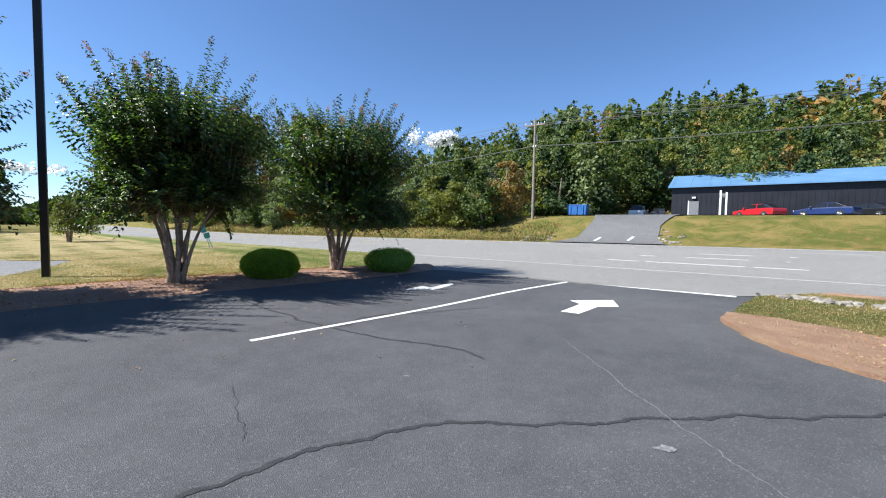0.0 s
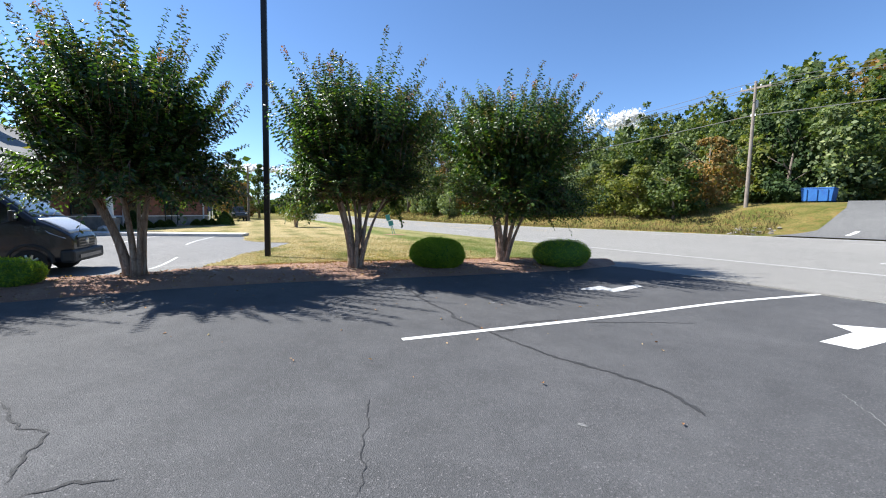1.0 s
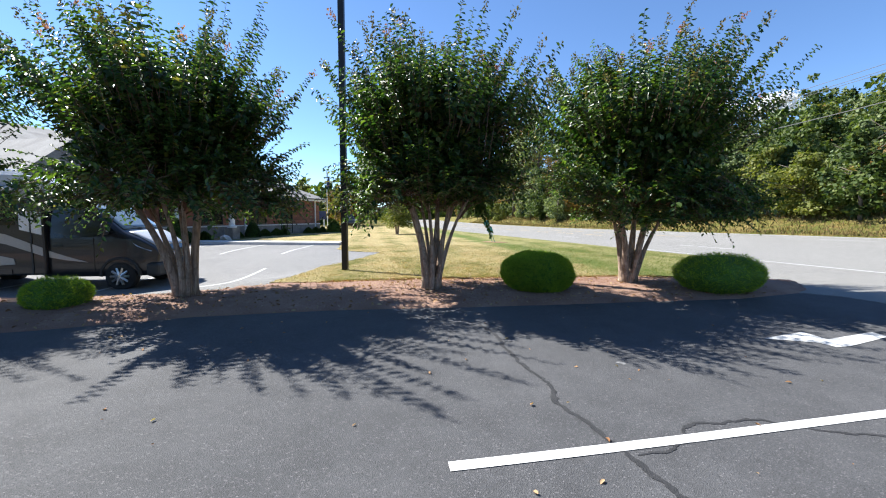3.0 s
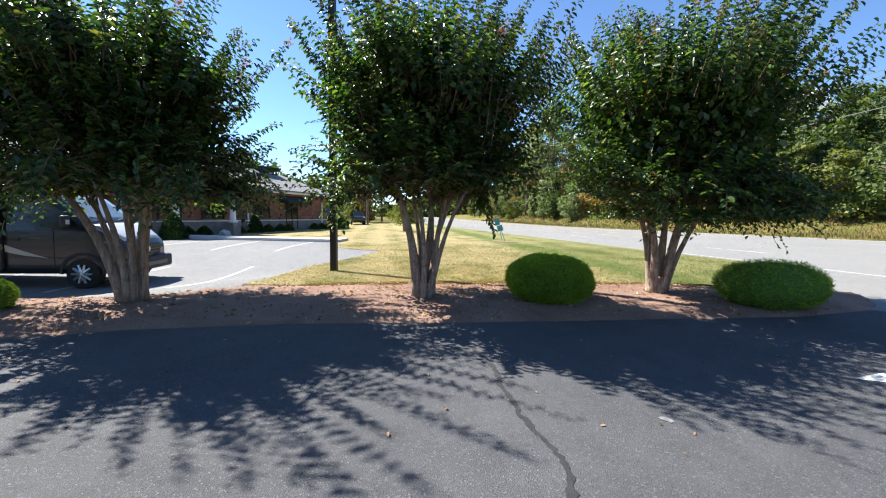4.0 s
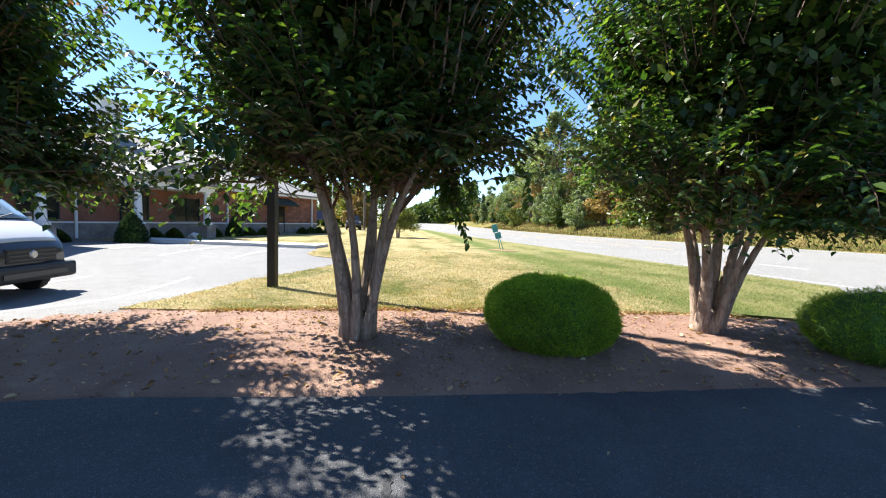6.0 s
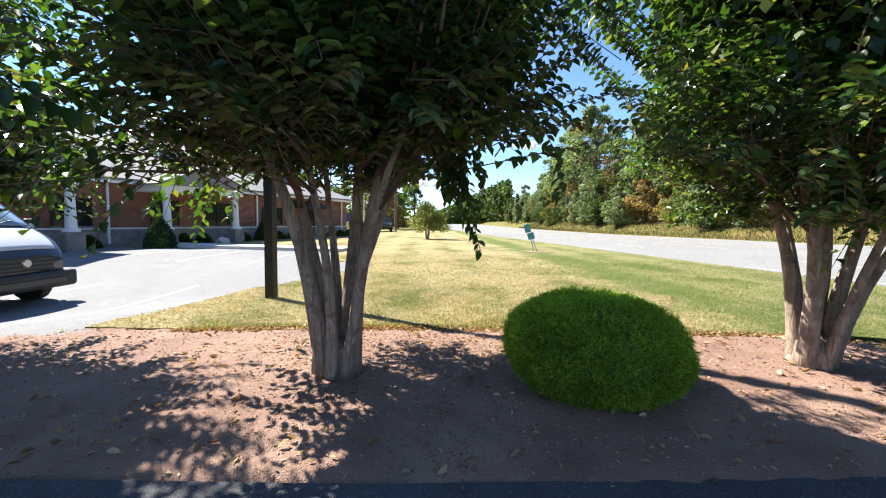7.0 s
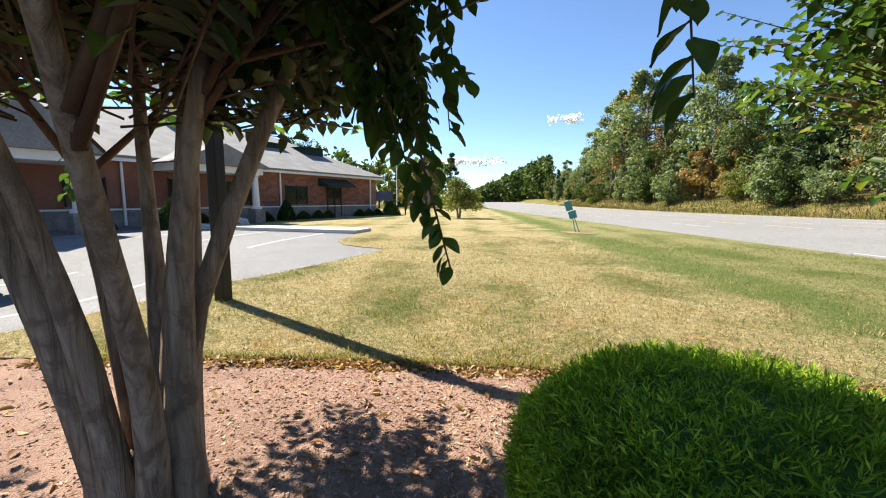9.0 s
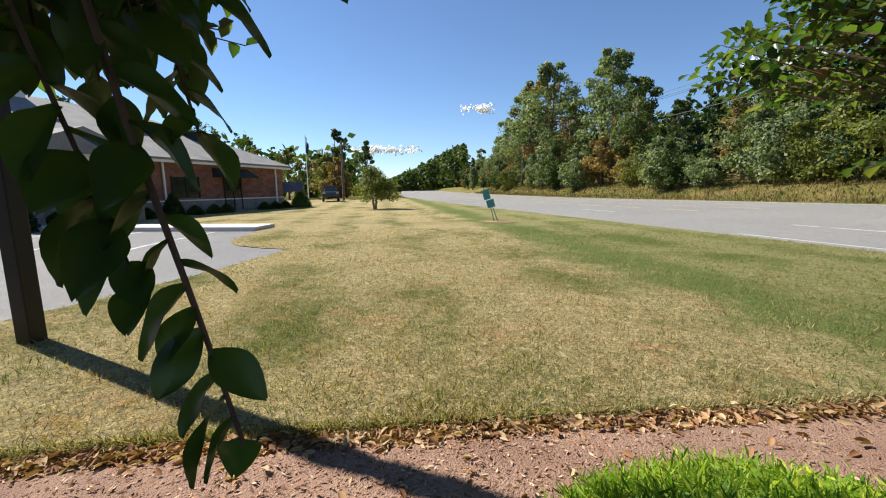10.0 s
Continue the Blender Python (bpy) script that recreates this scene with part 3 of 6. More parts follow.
        for g in range(2):
            for t in range(3):
                tw_f.append((b0 + 3 * g + t, b0 + 3 * g + (t + 1) % 3, b0 + 3 * g + 3 + (t + 1) % 3, b0 + 3 * g + 3 + t))
        if (kind < 0.095 and r.uniform() < 0.35) or (kind > 0.185 and h > 0.75 and r.uniform() < 0.10):
            m = 34
            c = pts[-1] + way * 0.05
            FP.append(c + way * r.uniform(-0.09, 0.09, m)[:, None] + r.normal(0, 0.03, (m, 3)))
            FD.append(r.normal(0, 1, (m, 3)) + way)
            FN.append(r.normal(0, 1, (m, 3)))
            FL.append(np.full(m, 1.0 if r.uniform() < 0.13 else -1.0))
    leaves("foliage", np.vstack(P), np.vstack(D), np.vstack(N), np.concatenate(L), np.concatenate(W), M_MYRTLE, T, "glossy dark green leaves")["kind"] = "stuff"
    m = 6500
    ia, ih, ir = r.uniform(0, 6.3, m), r.uniform(0.05, 0.8, m), r.uniform(0, 1, m) ** 0.5
    ir = ir * wide * 0.78 * (0.86 + 0.42 * ih - 0.58 * ih * ih)
    core = np.stack([np.cos(ia) * ir + lean[0], np.sin(ia) * ir + lean[1], 2.3 + ih * (top - 4.0)], 1)
    az = (np.degrees(np.arctan2(core[:, 1], core[:, 0])) + 90) % 360 - 90
    for a0, a1, rmin, zmin in clear:
        core = core[~((az > a0) & (az < a1) & (np.hypot(core[:, 0], core[:, 1]) > rmin - 0.1) & (core[:, 2] < zmin))]
        az = (np.degrees(np.arctan2(core[:, 1], core[:, 0])) + 90) % 360 - 90
    m = len(core)
    leaves("inner_foliage", core, r.normal(0, 1, (m, 3)) + np.array([0, 0, -0.4]), r.normal(0, 0.6, (m, 3)) + np.array([0, 0, 1.0]), np.full(m, 0.15), np.full(m, 0.085), M_MYRTLE, T, cheap=True)["kind"] = "stuff"
    raw("twig_mass", tw_v, tw_f, M_TWIG, T)["kind"] = "stuff"
    if FP:
        fp, fd, fn, fl = np.vstack(FP), np.vstack(FD), np.vstack(FN), np.concatenate(FL)
        for pick, nm, mt, lb in ((fl > 0, "blossom", M_FLOWER, "faded pink flower heads"), (fl < 0, "seed_mass", M_SEED, "brown seed heads")):
            if pick.any():
                c = int(pick.sum())
                leaves(nm, fp[pick], fd[pick], fn[pick], np.full(c, 0.042), np.full(c, 0.03), mt, T, lb, cheap=True)["kind"] = "stuff"
    return T


TREE_SPOTS = [(-9.38, 6.22, 11, (0.0, -0.1)), (-6.31, 9.63, 12, (0.0, 0.0)), (-3.43, 13.08, 13, (0.1, 0.05)), (-12.2, 2.6, 14, (0, 0))]
for x, y, seed, lean in TREE_SPOTS:
    # the second tree carries no low shoots on the side of the gap between it and the shrub
    myrtle(x, y, seed, lean, clear=((-80, 25, 0.9, 1.8), (25, 70, 0.9, 2.02), (60, 85, 1.15, 3.0), (85, 142, 1.4, 3.9), (115, 200, 0.6, 1.93), (205, 245, 1.6, 9.0)) if seed == 12 else ((100, 250, 1.35, 1.97), (250, 320, 1.2, 1.72)) if seed == 13 else (), extra={12: 1.5, 13: 1.65, 14: 0.85}.get(seed, 1.15), top=6.12 if seed == 13 else 5.8, wide=2.3 if seed == 13 else 2.0, skirt={11: 1.68, 12: 1.66, 14: 1.68}.get(seed, 1.46), tight=(1, 2) if seed == 12 else ())


# ---- clipped shrubs ----
def shrub(x, y, rx, ry, h, turn, seed, count=26000):
    r = np.random.default_rng(seed)
    T = thing("clipped_shrub", pose(x, y, 0.03, 0, 0, turn), "dense clipped green shrub, dome shaped, in mulch", "shrub", "clipped shrubs in the bed")
    bm = bmesh.new()
    bmesh.ops.create_uvsphere(bm, u_segments=48, v_segments=28, radius=1.0)

    def shape(p):
        q = Vector(p)
        w = 1 + 0.035 * noise.noise(q * 2.2 + Vector((seed, 0, 0))) + 0.02 * noise.noise(q * 6)
        zz = q.z * 0.55 + 0.45
        flat = 1.0 - 0.16 * max(0.0, -q.z) ** 2
        e = 0.84
        fx = math.copysign(abs(q.x) ** e, q.x)
        fy = math.copysign(abs(q.y) ** e, q.y)
        return Vector((fx * rx * flat * w * 0.97, fy * ry * flat * w * 0.97, max(-0.05, h * zz * w)))

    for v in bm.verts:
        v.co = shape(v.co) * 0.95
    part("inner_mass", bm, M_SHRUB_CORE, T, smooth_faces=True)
    d = unit(r.normal(0, 1, (count // 8, 3)))
    d = d[d[:, 2] > -0.82]
    tuft = np.array([shape(p) for p in d]) * r.uniform(0.93, 1.0, (len(d), 1))
    C = np.array([0, 0, h * 0.35])
    out = unit((tuft - C) / np.array([rx, ry, h]))
    lean_ = unit(out * 0.8 + r.normal(0, 0.42, tuft.shape) + np.array([0, 0, 0.4]))
    reach = r.uniform(0.032, 0.06, len(d))
    P = np.repeat(tuft, 8, 0) + np.repeat(lean_ * reach[:, None], 8, 0) * np.tile(np.linspace(-0.4, 0.6, 8), len(d))[:, None]
    D = np.repeat(lean_, 8, 0) * 0.7 + r.normal(0, 0.5, P.shape)
    L = np.repeat(reach, 8) * r.uniform(0.5, 0.95, len(P))
    leaves("foliage", P, D, r.normal(0, 1, P.shape), L, L * 0.15, M_SHRUB, T, "fine bright green sprays", cheap=True)["kind"] = "stuff"
    return T


shrub(-4.71, 11.09, 0.72, 0.75, 0.80, 47, 21, 165000)
shrub(-1.75, 13.45, 0.90, 0.64, 0.78, 45, 22, 42000)
shrub(-10.0, 4.55, 0.45, 0.42, 0.52, 40, 23, 22000)

# ---- lamp post ----
post = thing("lamp_post", pose(-10.45, 10.68, 0.03, 0, 0, 35), "tall black square steel lamp post on the lawn", "lamp post")
part("pole", one_box(-0.08, -0.08, -0.1, 0.08, 0.08, 9.0, bevel=0.012), M_BLACK, post)

# ---- paint on the lot ----
def painted(name, outline, z, label, mat=M_PAINT):
    sag_sheet(name, outline, mat, label, "road marking", lot_dip, 5, z)


def seen_low(p):
    """Slide a mark down its line of sight onto the hollow."""
    k = 1 - lot_dip(*p) / 1.5
    return p[0] * k, p[1] * k


def line(name, a, b, w, z, label):
    a, b = Vector(a), Vector(b)
    d = (b - a).normalized()
    n = Vector((-d.y, d.x)) * w / 2
    painted(name, [tuple(a + n), tuple(a - n), tuple(b - n), tuple(b + n)], z, label)


edge_a = [Vector((-2.46, 5.17)).lerp(Vector((3.71, 11.73)), k / 24) for k in range(25)]
side_a = Vector((-0.728, 0.685)) * 0.048
painted("lane_line", [seen_low(p + side_a) for p in edge_a] + [seen_low(p - side_a) for p in reversed(edge_a)], 0.006, "white painted line along the exit lane")
line("stop_line", seen_low((3.68, 11.70)), seen_low((6.87, 9.45)), 0.2, 0.007, "white painted stop line at the road")


# ---- woods ----
def crown_mesh(name, seed, height, width, mat, count, size, low=0.18, pine=False):
    """Leaf clumps round a dozen lobes: returns arrays for leaves()."""
    r = np.random.default_rng(seed)
    lobes = []
    for i in range(30):
        f = r.uniform(low, 0.95)
        reach = width * (math.sin(math.pi * min(0.97, 0.15 + 0.85 * f)) ** 0.7 if not pine else (1.02 - f))
        a = r.uniform(0, 6.3)
        q = r.uniform(0.1, 0.82)
        lobes.append((np.array([math.cos(a) * reach * q, math.sin(a) * reach * q, f * height]), max(0.45, reach * r.uniform(0.2, 0.42)), r.uniform(0.55, 0.95)))
    P, N = [], []
    per = count // len(lobes)
    for c, rad, sq in lobes:
        d = unit(r.normal(0, 1, (per, 3)))
        rr = rad * r.uniform(0.55, 1.08, (per, 1))
        P.append(c + d * rr * np.array([1, 1, sq]))
        N.append(d + r.normal(0, 0.55, (per, 3)) + np.array([0, 0, 0.4]))
    P, N = np.vstack(P), np.vstack(N)
    D = np.cross(N, r.normal(0, 1, P.shape)) + np.array([0, 0, -0.3])
    L = size * r.uniform(0.6, 1.3, len(P))
    return P, D, N, L, L * 0.72


def wood_tree(kind, seed, height, width, x, y, z, low=0.15, count=3000, size=0.40):
    mt = WOOD_GREENS[kind]
    labels = ("green broad-leaved tree at the roadside woods", "russet autumn tree at the roadside woods", "pale green tree at the roadside woods", "yellow-green tree at the roadside woods", "dark pine at the roadside woods")
    T = thing("pine_tree" if kind == 4 else "woodland_tree", pose(x, y, z, 0, 0, seed * 67 % 360), labels[kind], "tree", "trees across the road")
    r = np.random.default_rng(seed)
    bm = one_tube([(0, 0, -0.5), (0.1, 0, height * 0.3), (r.uniform(-0.4, 0.4), r.uniform(-0.4, 0.4), height * 0.85)], [0.022 * height, 0.015 * height, 0.04], 8)
    for k in range(9):
        f = r.uniform(0.25, 0.7)
        a = r.uniform(0, 6.3)
        ln = width * r.uniform(0.4, 0.8)
        s = Vector((0, 0, height * f))
        tube(bm, [s, s + Vector((math.cos(a) * ln, math.sin(a) * ln, ln * r.uniform(0.3, 0.8)))], [0.006 * height, 0.02], 5)
    part("trunk", bm, M_TRUNK, T, smooth_faces=True)
    P, D, N, L, W = crown_mesh("crown", seed, height, width, mt, count, size, low, kind == 4)
    leaves("crown", P, D, N, L, W, mt, T, cheap=True)["kind"] = "stuff"
    return T


protos = {}
ww = random.Random(5)
row = []
u = -150.0
while u < -21:
    tall = (17.5, 23.0) if -122 < u < -62 else (12.0, 15.5) if -62 <= u < -53 else (7.5, 11.0) if u < -38 else (5.5, 7.5)
    row.append((u + ww.uniform(-1, 1), 40.0 + ww.uniform(-1.2, 2.5), ww.uniform(3.5, 8), 2.8))
    row.append((u + ww.uniform(-1.5, 1.5), 44.5 + ww.uniform(-1.5, 3), ww.uniform(*tall), 4.2))
    u += 3.6 if u > -75 else 5.5
for u, s, h, w in row:
    kind = ww.choice([0, 1, 1, 2, 2, 3, 3] if -122 < u < -50 and h > 9 else [0, 0, 1, 2, 2, 3, 4])
    key = (kind, ww.randrange(3), h > 9)
    x, y = xy(u, s)
    z = terrain(u, s) - 0.1
    if key not in protos:
        protos[key] = (wood_tree(kind, 100 + len(protos), 14.0 if h > 9 else 7.0, w, x, y, z, 0.1 if h < 10 else 0.2, 4600, 0.32), 14.0 if h > 9 else 7.0)
    else:
        p, hp = protos[key]
        c = copy_thing(p, pose(x, y, z, 0, 0, ww.uniform(0, 360)))
        c.scale = (h / hp * ww.uniform(0.9, 1.15),) * 2 + (h / hp,)


def hill_woods():
    """The far wooded hill, one mass a leaf colour."""
    r = np.random.default_rng(77)
    sets = {k: [] for k in range(5)}
    for q in range(1440):
        u = r.uniform(-330, 62) if q < 1220 else r.uniform(-760, -330)
        s = r.uniform(44, 170) if q >= 1220 else (63 if u > -13 else 51) + 86 * r.uniform() ** 1.15 if u > -40 else r.uniform(50, 150)
        x, y = xy(u, s)
        h = r.uniform(9, 16) * (0.78 if u > 5 else 1.0)
        # the hill's darker tone is put in here by favouring oak and pine
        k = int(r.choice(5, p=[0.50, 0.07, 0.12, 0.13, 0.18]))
        near = s < 95 and -60 < u < 70
        P, D, N, L, W = crown_mesh("", 1000 + q, h, r.uniform(3.0, 4.6), None, 950 if near else 140, 0.43 if near else 1.2, 0.12, k == 4)
        sets[k].append((P + np.array([x, y, terrain(u, s) - 0.5]), D, N, L, W))
    names = ("green_hill_woods", "autumn_hill_woods", "pale_hill_woods", "yellow_green_hill_woods", "pine_hill_woods")
    for k, rows in sets.items():
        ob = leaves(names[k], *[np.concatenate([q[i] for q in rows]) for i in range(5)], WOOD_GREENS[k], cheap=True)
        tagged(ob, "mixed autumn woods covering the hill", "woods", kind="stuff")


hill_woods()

# ---- far side of the road: driveway, dark shed, parked cars ----
M_DARKMETAL = surface("dark_ribbed_metal", (0.012, 0.013, 0.018), (0.02, 0.021, 0.028), 0.6, 30, 0.5, metal=0.2)
M_BLUEROOF = surface("blue_metal_roof", (0.13, 0.27, 0.46), (0.18, 0.34, 0.55), 0.4, 20, 0.4, metal=0.3)
M_WHITE = surface("white_paint", (0.74, 0.74, 0.72), (0.82, 0.82, 0.80), 1.5, 50, 0.55)
M_GREYDOOR = surface("grey_door_paint", (0.16, 0.165, 0.17), (0.2, 0.205, 0.21), 1.5, 50, 0.5)
M_GLASS = surface("dark_glass", (0.012, 0.014, 0.016), (0.02, 0.022, 0.025), 1, 10, 0.08, bump=0)
M_TYRE = surface("tyre_rubber", (0.012, 0.012, 0.012), (0.022, 0.022, 0.022), 6, 60, 0.85)
M_RIM = surface("alloy_rim", (0.5, 0.5, 0.5), (0.62, 0.62, 0.62), 6, 60, 0.3, metal=0.9, bump=0)
M_DRIVE = asphalt("driveway_asphalt", (0.10, 0.10, 0.10), (0.15, 0.148, 0.145), (0.25, 0.25, 0.24), 0.6, 0.2)
M_LITTER = surface("clay_and_litter", (0.25, 0.14, 0.085), (0.33, 0.205, 0.12), 2.2, 70, 0.95, bump=1.0, depth=0.03, c3=(0.30, 0.25, 0.13))
M_ROCK = surface("pale_rock", (0.16, 0.14, 0.115), (0.31, 0.285, 0.24), 3, 30, 0.9, bump=0.6, per_object=0.25)
M_DUMP = surface("blue_dumpster_paint", (0.02, 0.10, 0.34), (0.03, 0.15, 0.42), 2, 30, 0.5, c3=(0.05, 0.09, 0.2))


def draped(name, outline_us, lift, mat, label, category, cuts=5):
    """A sheet laid on the slope across the road; outline in (u, s)."""
    bm = bmesh.new()
    f = bm.faces.new([bm.verts.new((u, s, 0)) for u, s in outline_us])
    bm.normal_update()
    bmesh.ops.triangulate(bm, faces=[f])
    for q in range(cuts):
        bmesh.ops.subdivide_edges(bm, edges=[e for e in bm.edges if e.calc_length() > 0.9], cuts=1, use_grid_fill=True)
    bmesh.ops.triangulate(bm, faces=bm.faces)
    for v in bm.verts:
        u, s = v.co.x, v.co.y
        v.co = (*xy(u, s), terrain(u, s) + lift)
    bmesh.ops.recalc_face_normals(bm, faces=bm.faces)
    for fc in bm.faces:
        if fc.normal.z < 0:
            fc.normal_flip()
    return tagged(part(name, bm, mat, smooth_faces=True), label, category, kind="structure")


draped("driveway", [(-13.5, 35.9), (-3.5, 35.9), (-4.6, 39.0), (-4.8, 42.5), (-4.0, 46.0), (-3.0, 48.5), (-12.2, 48.5), (-11.2, 44.0), (-11.4, 39.0)], 0.09, M_DRIVE,
       "grey asphalt driveway climbing to a yard", "driveway", 5)
draped("yard", [(-14.4, 48.5), (40.0, 48.5), (40.0, 59.0), (-14.4, 59.0)], 0.085, M_DRIVE, "grey asphalt yard before the shed", "yard", 5)
draped("clay_bank", [(16.0, 42.5), (18.0, 41.0), (24.0, 41.4), (34.0, 41.6), (36.0, 43.6), (26.0, 44.6), (18.0, 44.2)], 0.07, M_CLAY, "bare patch of orange clay in the grass bank", "bare earth", 4)
for (u0, s0) in ((-9.6, 37.6), (-6.9, 38.0)):
    draped("driveway_mark", [(u0, s0), (u0 + 0.25, s0), (u0 + 0.45, s0 + 1.3), (u0 + 0.2, s0 + 1.3)], 0.11, M_PAINT, "short white mark painted on the driveway", "road marking", 1)


def frame_at(u, s, turn=0.0, z=None):
    """A pose on the land whose x runs along the road and y across it."""
    a = math.degrees(math.atan2(RU.y, RU.x)) + turn
    return pose(*xy(u, s), terrain(u, s) if z is None else z, 0, 0, a)


shed = thing("metal_shed", frame_at(-5.6, 59.2, z=3.12), "long black metal shed with a pale blue roof", "building")
SL, SD, SH, SR = 52.0, 13.0, 3.95, 2.0
part("wall", one_box(0, 0, -0.4, SL, 0.2, SH), M_DARKMETAL, shed)
part("wall", one_box(0, SD - 0.2, -0.4, SL, SD, SH), M_DARKMETAL, shed)
for x0 in (0.0, SL - 0.2):
    bm = bmesh.new()
    pts = [(0.2, -0.4), (SD - 0.2, -0.4), (SD - 0.2, SH), (SD / 2, SH + SR - 0.1), (0.2, SH)]
    a = [bm.verts.new((x0, y, z)) for y, z in pts]
    b = [bm.verts.new((x0 + 0.2, y, z)) for y, z in pts]
    bm.faces.new(a[::-1]), bm.faces.new(b)
    for i in range(5):
        bm.faces.new((a[i], a[(i + 1) % 5], b[(i + 1) % 5], b[i]))
    part("wall", bm, M_DARKMETAL, shed)
for sgn in (0, 1):
    bm = bmesh.new()
    e0, z0, e1, z1 = (-0.5, SH - 0.1, SD / 2, SH + SR) if sgn == 0 else (SD + 0.5, SH - 0.1, SD / 2, SH + SR)
    vs = [bm.verts.new(p) for p in ((-0.4, e0, z0), (SL, e0, z0), (SL, e1, z1), (-0.4, e1, z1), (-0.4, e0, z0 + 0.14), (SL, e0, z0 + 0.14), (SL, e1, z1 + 0.14), (-0.4, e1, z1 + 0.14))]
    for f in ((3, 2, 1, 0), (4, 5, 6, 7), (0, 1, 5, 4), (1, 2, 6, 5), (2, 3, 7, 6), (3, 0, 4, 7)):
        bm.faces.new([vs[i] for i in f])
    bmesh.ops.recalc_face_normals(bm, faces=bm.faces)
    roof = part("roof", bm, M_BLUEROOF, shed)
    if sgn == 0:
        for k in range(0, 52, 2):
            part("seam", one_tube([(k, e0, z0 + 0.15), (k, e1, z1 + 0.15)], 0.03, 4), M_BLUEROOF, roof)
for k in range(1, 100):
    part("rib", one_box(k * 0.52, -0.03, -0.3, k * 0.52 + 0.06, 0.0, SH - 0.1), M_DARKMETAL, shed)
door = part("door", one_box(1.9, -0.08, 0.0, 2.95, -0.01, 2.15, bevel=0.01), M_GREYDOOR, shed, "grey steel door")
part("door_frame", one_box(1.8, -0.06, 0.0, 1.9, 0.0, 2.25), M_WHITE, shed)
part("door_handle", one_box(2.75, -0.13, 1.0, 2.85, -0.08, 1.1), M_RIM, door)
part("wall_lamp", one_box(2.2, -0.25, 2.5, 2.6, 0, 2.7, bevel=0.02), M_WHITE, shed)

sign = thing("sign_frame", frame_at(-0.4, 50.2), "white two-post sign frame beside the driveway", "sign")
part("post", one_box(-0.09, -0.09, -0.2, 0.09, 0.09, 2.6, bevel=0.01), M_WHITE, sign)
part("post", one_box(0.42, -0.09, -0.2, 0.58, 0.09, 2.4, bevel=0.01), M_WHITE, sign)
part("crosspiece", one_box(0.09, -0.05, 1.9, 0.42, 0.05, 2.3), M_GREYDOOR, sign)


def car_paint(name, c):
    return surface(name, c, tuple(k * 1.12 for k in c), 0.8, 700, 0.3, bump=0, coat=0.35)


def extruded(prof, half, bevel=0.06, taper=0.0, top=2.0):
    """A side profile (x, z) pulled out to both sides, narrowing upwards."""
    bm = bmesh.new()
    rows = []
    for sgn in (-1, 1):
        rows.append([bm.verts.new((x, sgn * (half - taper * max(0, z - 0.8)), z)) for x, z in prof])
    n = len(prof)
    bm.faces.new(rows[0][::-1]), bm.faces.new(rows[1])
    for i in range(n):
        bm.faces.new((rows[0][i], rows[0][(i + 1) % n], rows[1][(i + 1) % n], rows[1][i]))
    bmesh.ops.recalc_face_normals(bm, faces=bm.faces)
    if bevel:
        bmesh.ops.bevel(bm, geom=list(bm.edges), offset=bevel, segments=2, affect="EDGES", profile=0.6)
    return bm


def disc(x, y, z, r, half, sides=20):
    return one_tube([(x, y - half, z), (x, y - half * 0.8, z), (x, y + half * 0.8, z), (x, y + half, z)], [r * 0.9, r, r, r * 0.9], sides)


def wheel(parent, x, y, r, w=0.11, spokes=10):
    t = part("wheel", disc(x, y, r, r, w), M_TYRE, parent, "black tyre on an alloy rim", smooth_faces=False)
    sg = 1 if y > 0 else -1
    part("rim", one_tube([(x, y + sg * w * 0.7, r), (x, y + sg * (w + 0.006), r)], [r * 0.66, r * 0.64], 20), M_TYRE, t)
    for k in range(spokes):
        a = 2 * math.pi * k / spokes
        c, s_ = math.cos(a), math.sin(a)
        part("spoke", one_tube([(x + c * r * 0.1, y + sg * (w + 0.012), r + s_ * r * 0.1), (x + c * r * 0.62, y + sg * (w + 0.012), r + s_ * r * 0.62)], [r * 0.11, r * 0.075], 5), M_RIM, t)
    part("hub", one_tube([(x, y + sg * w, r), (x, y + sg * (w + 0.03), r)], [r * 0.18, r * 0.14], 10), M_RIM, t)


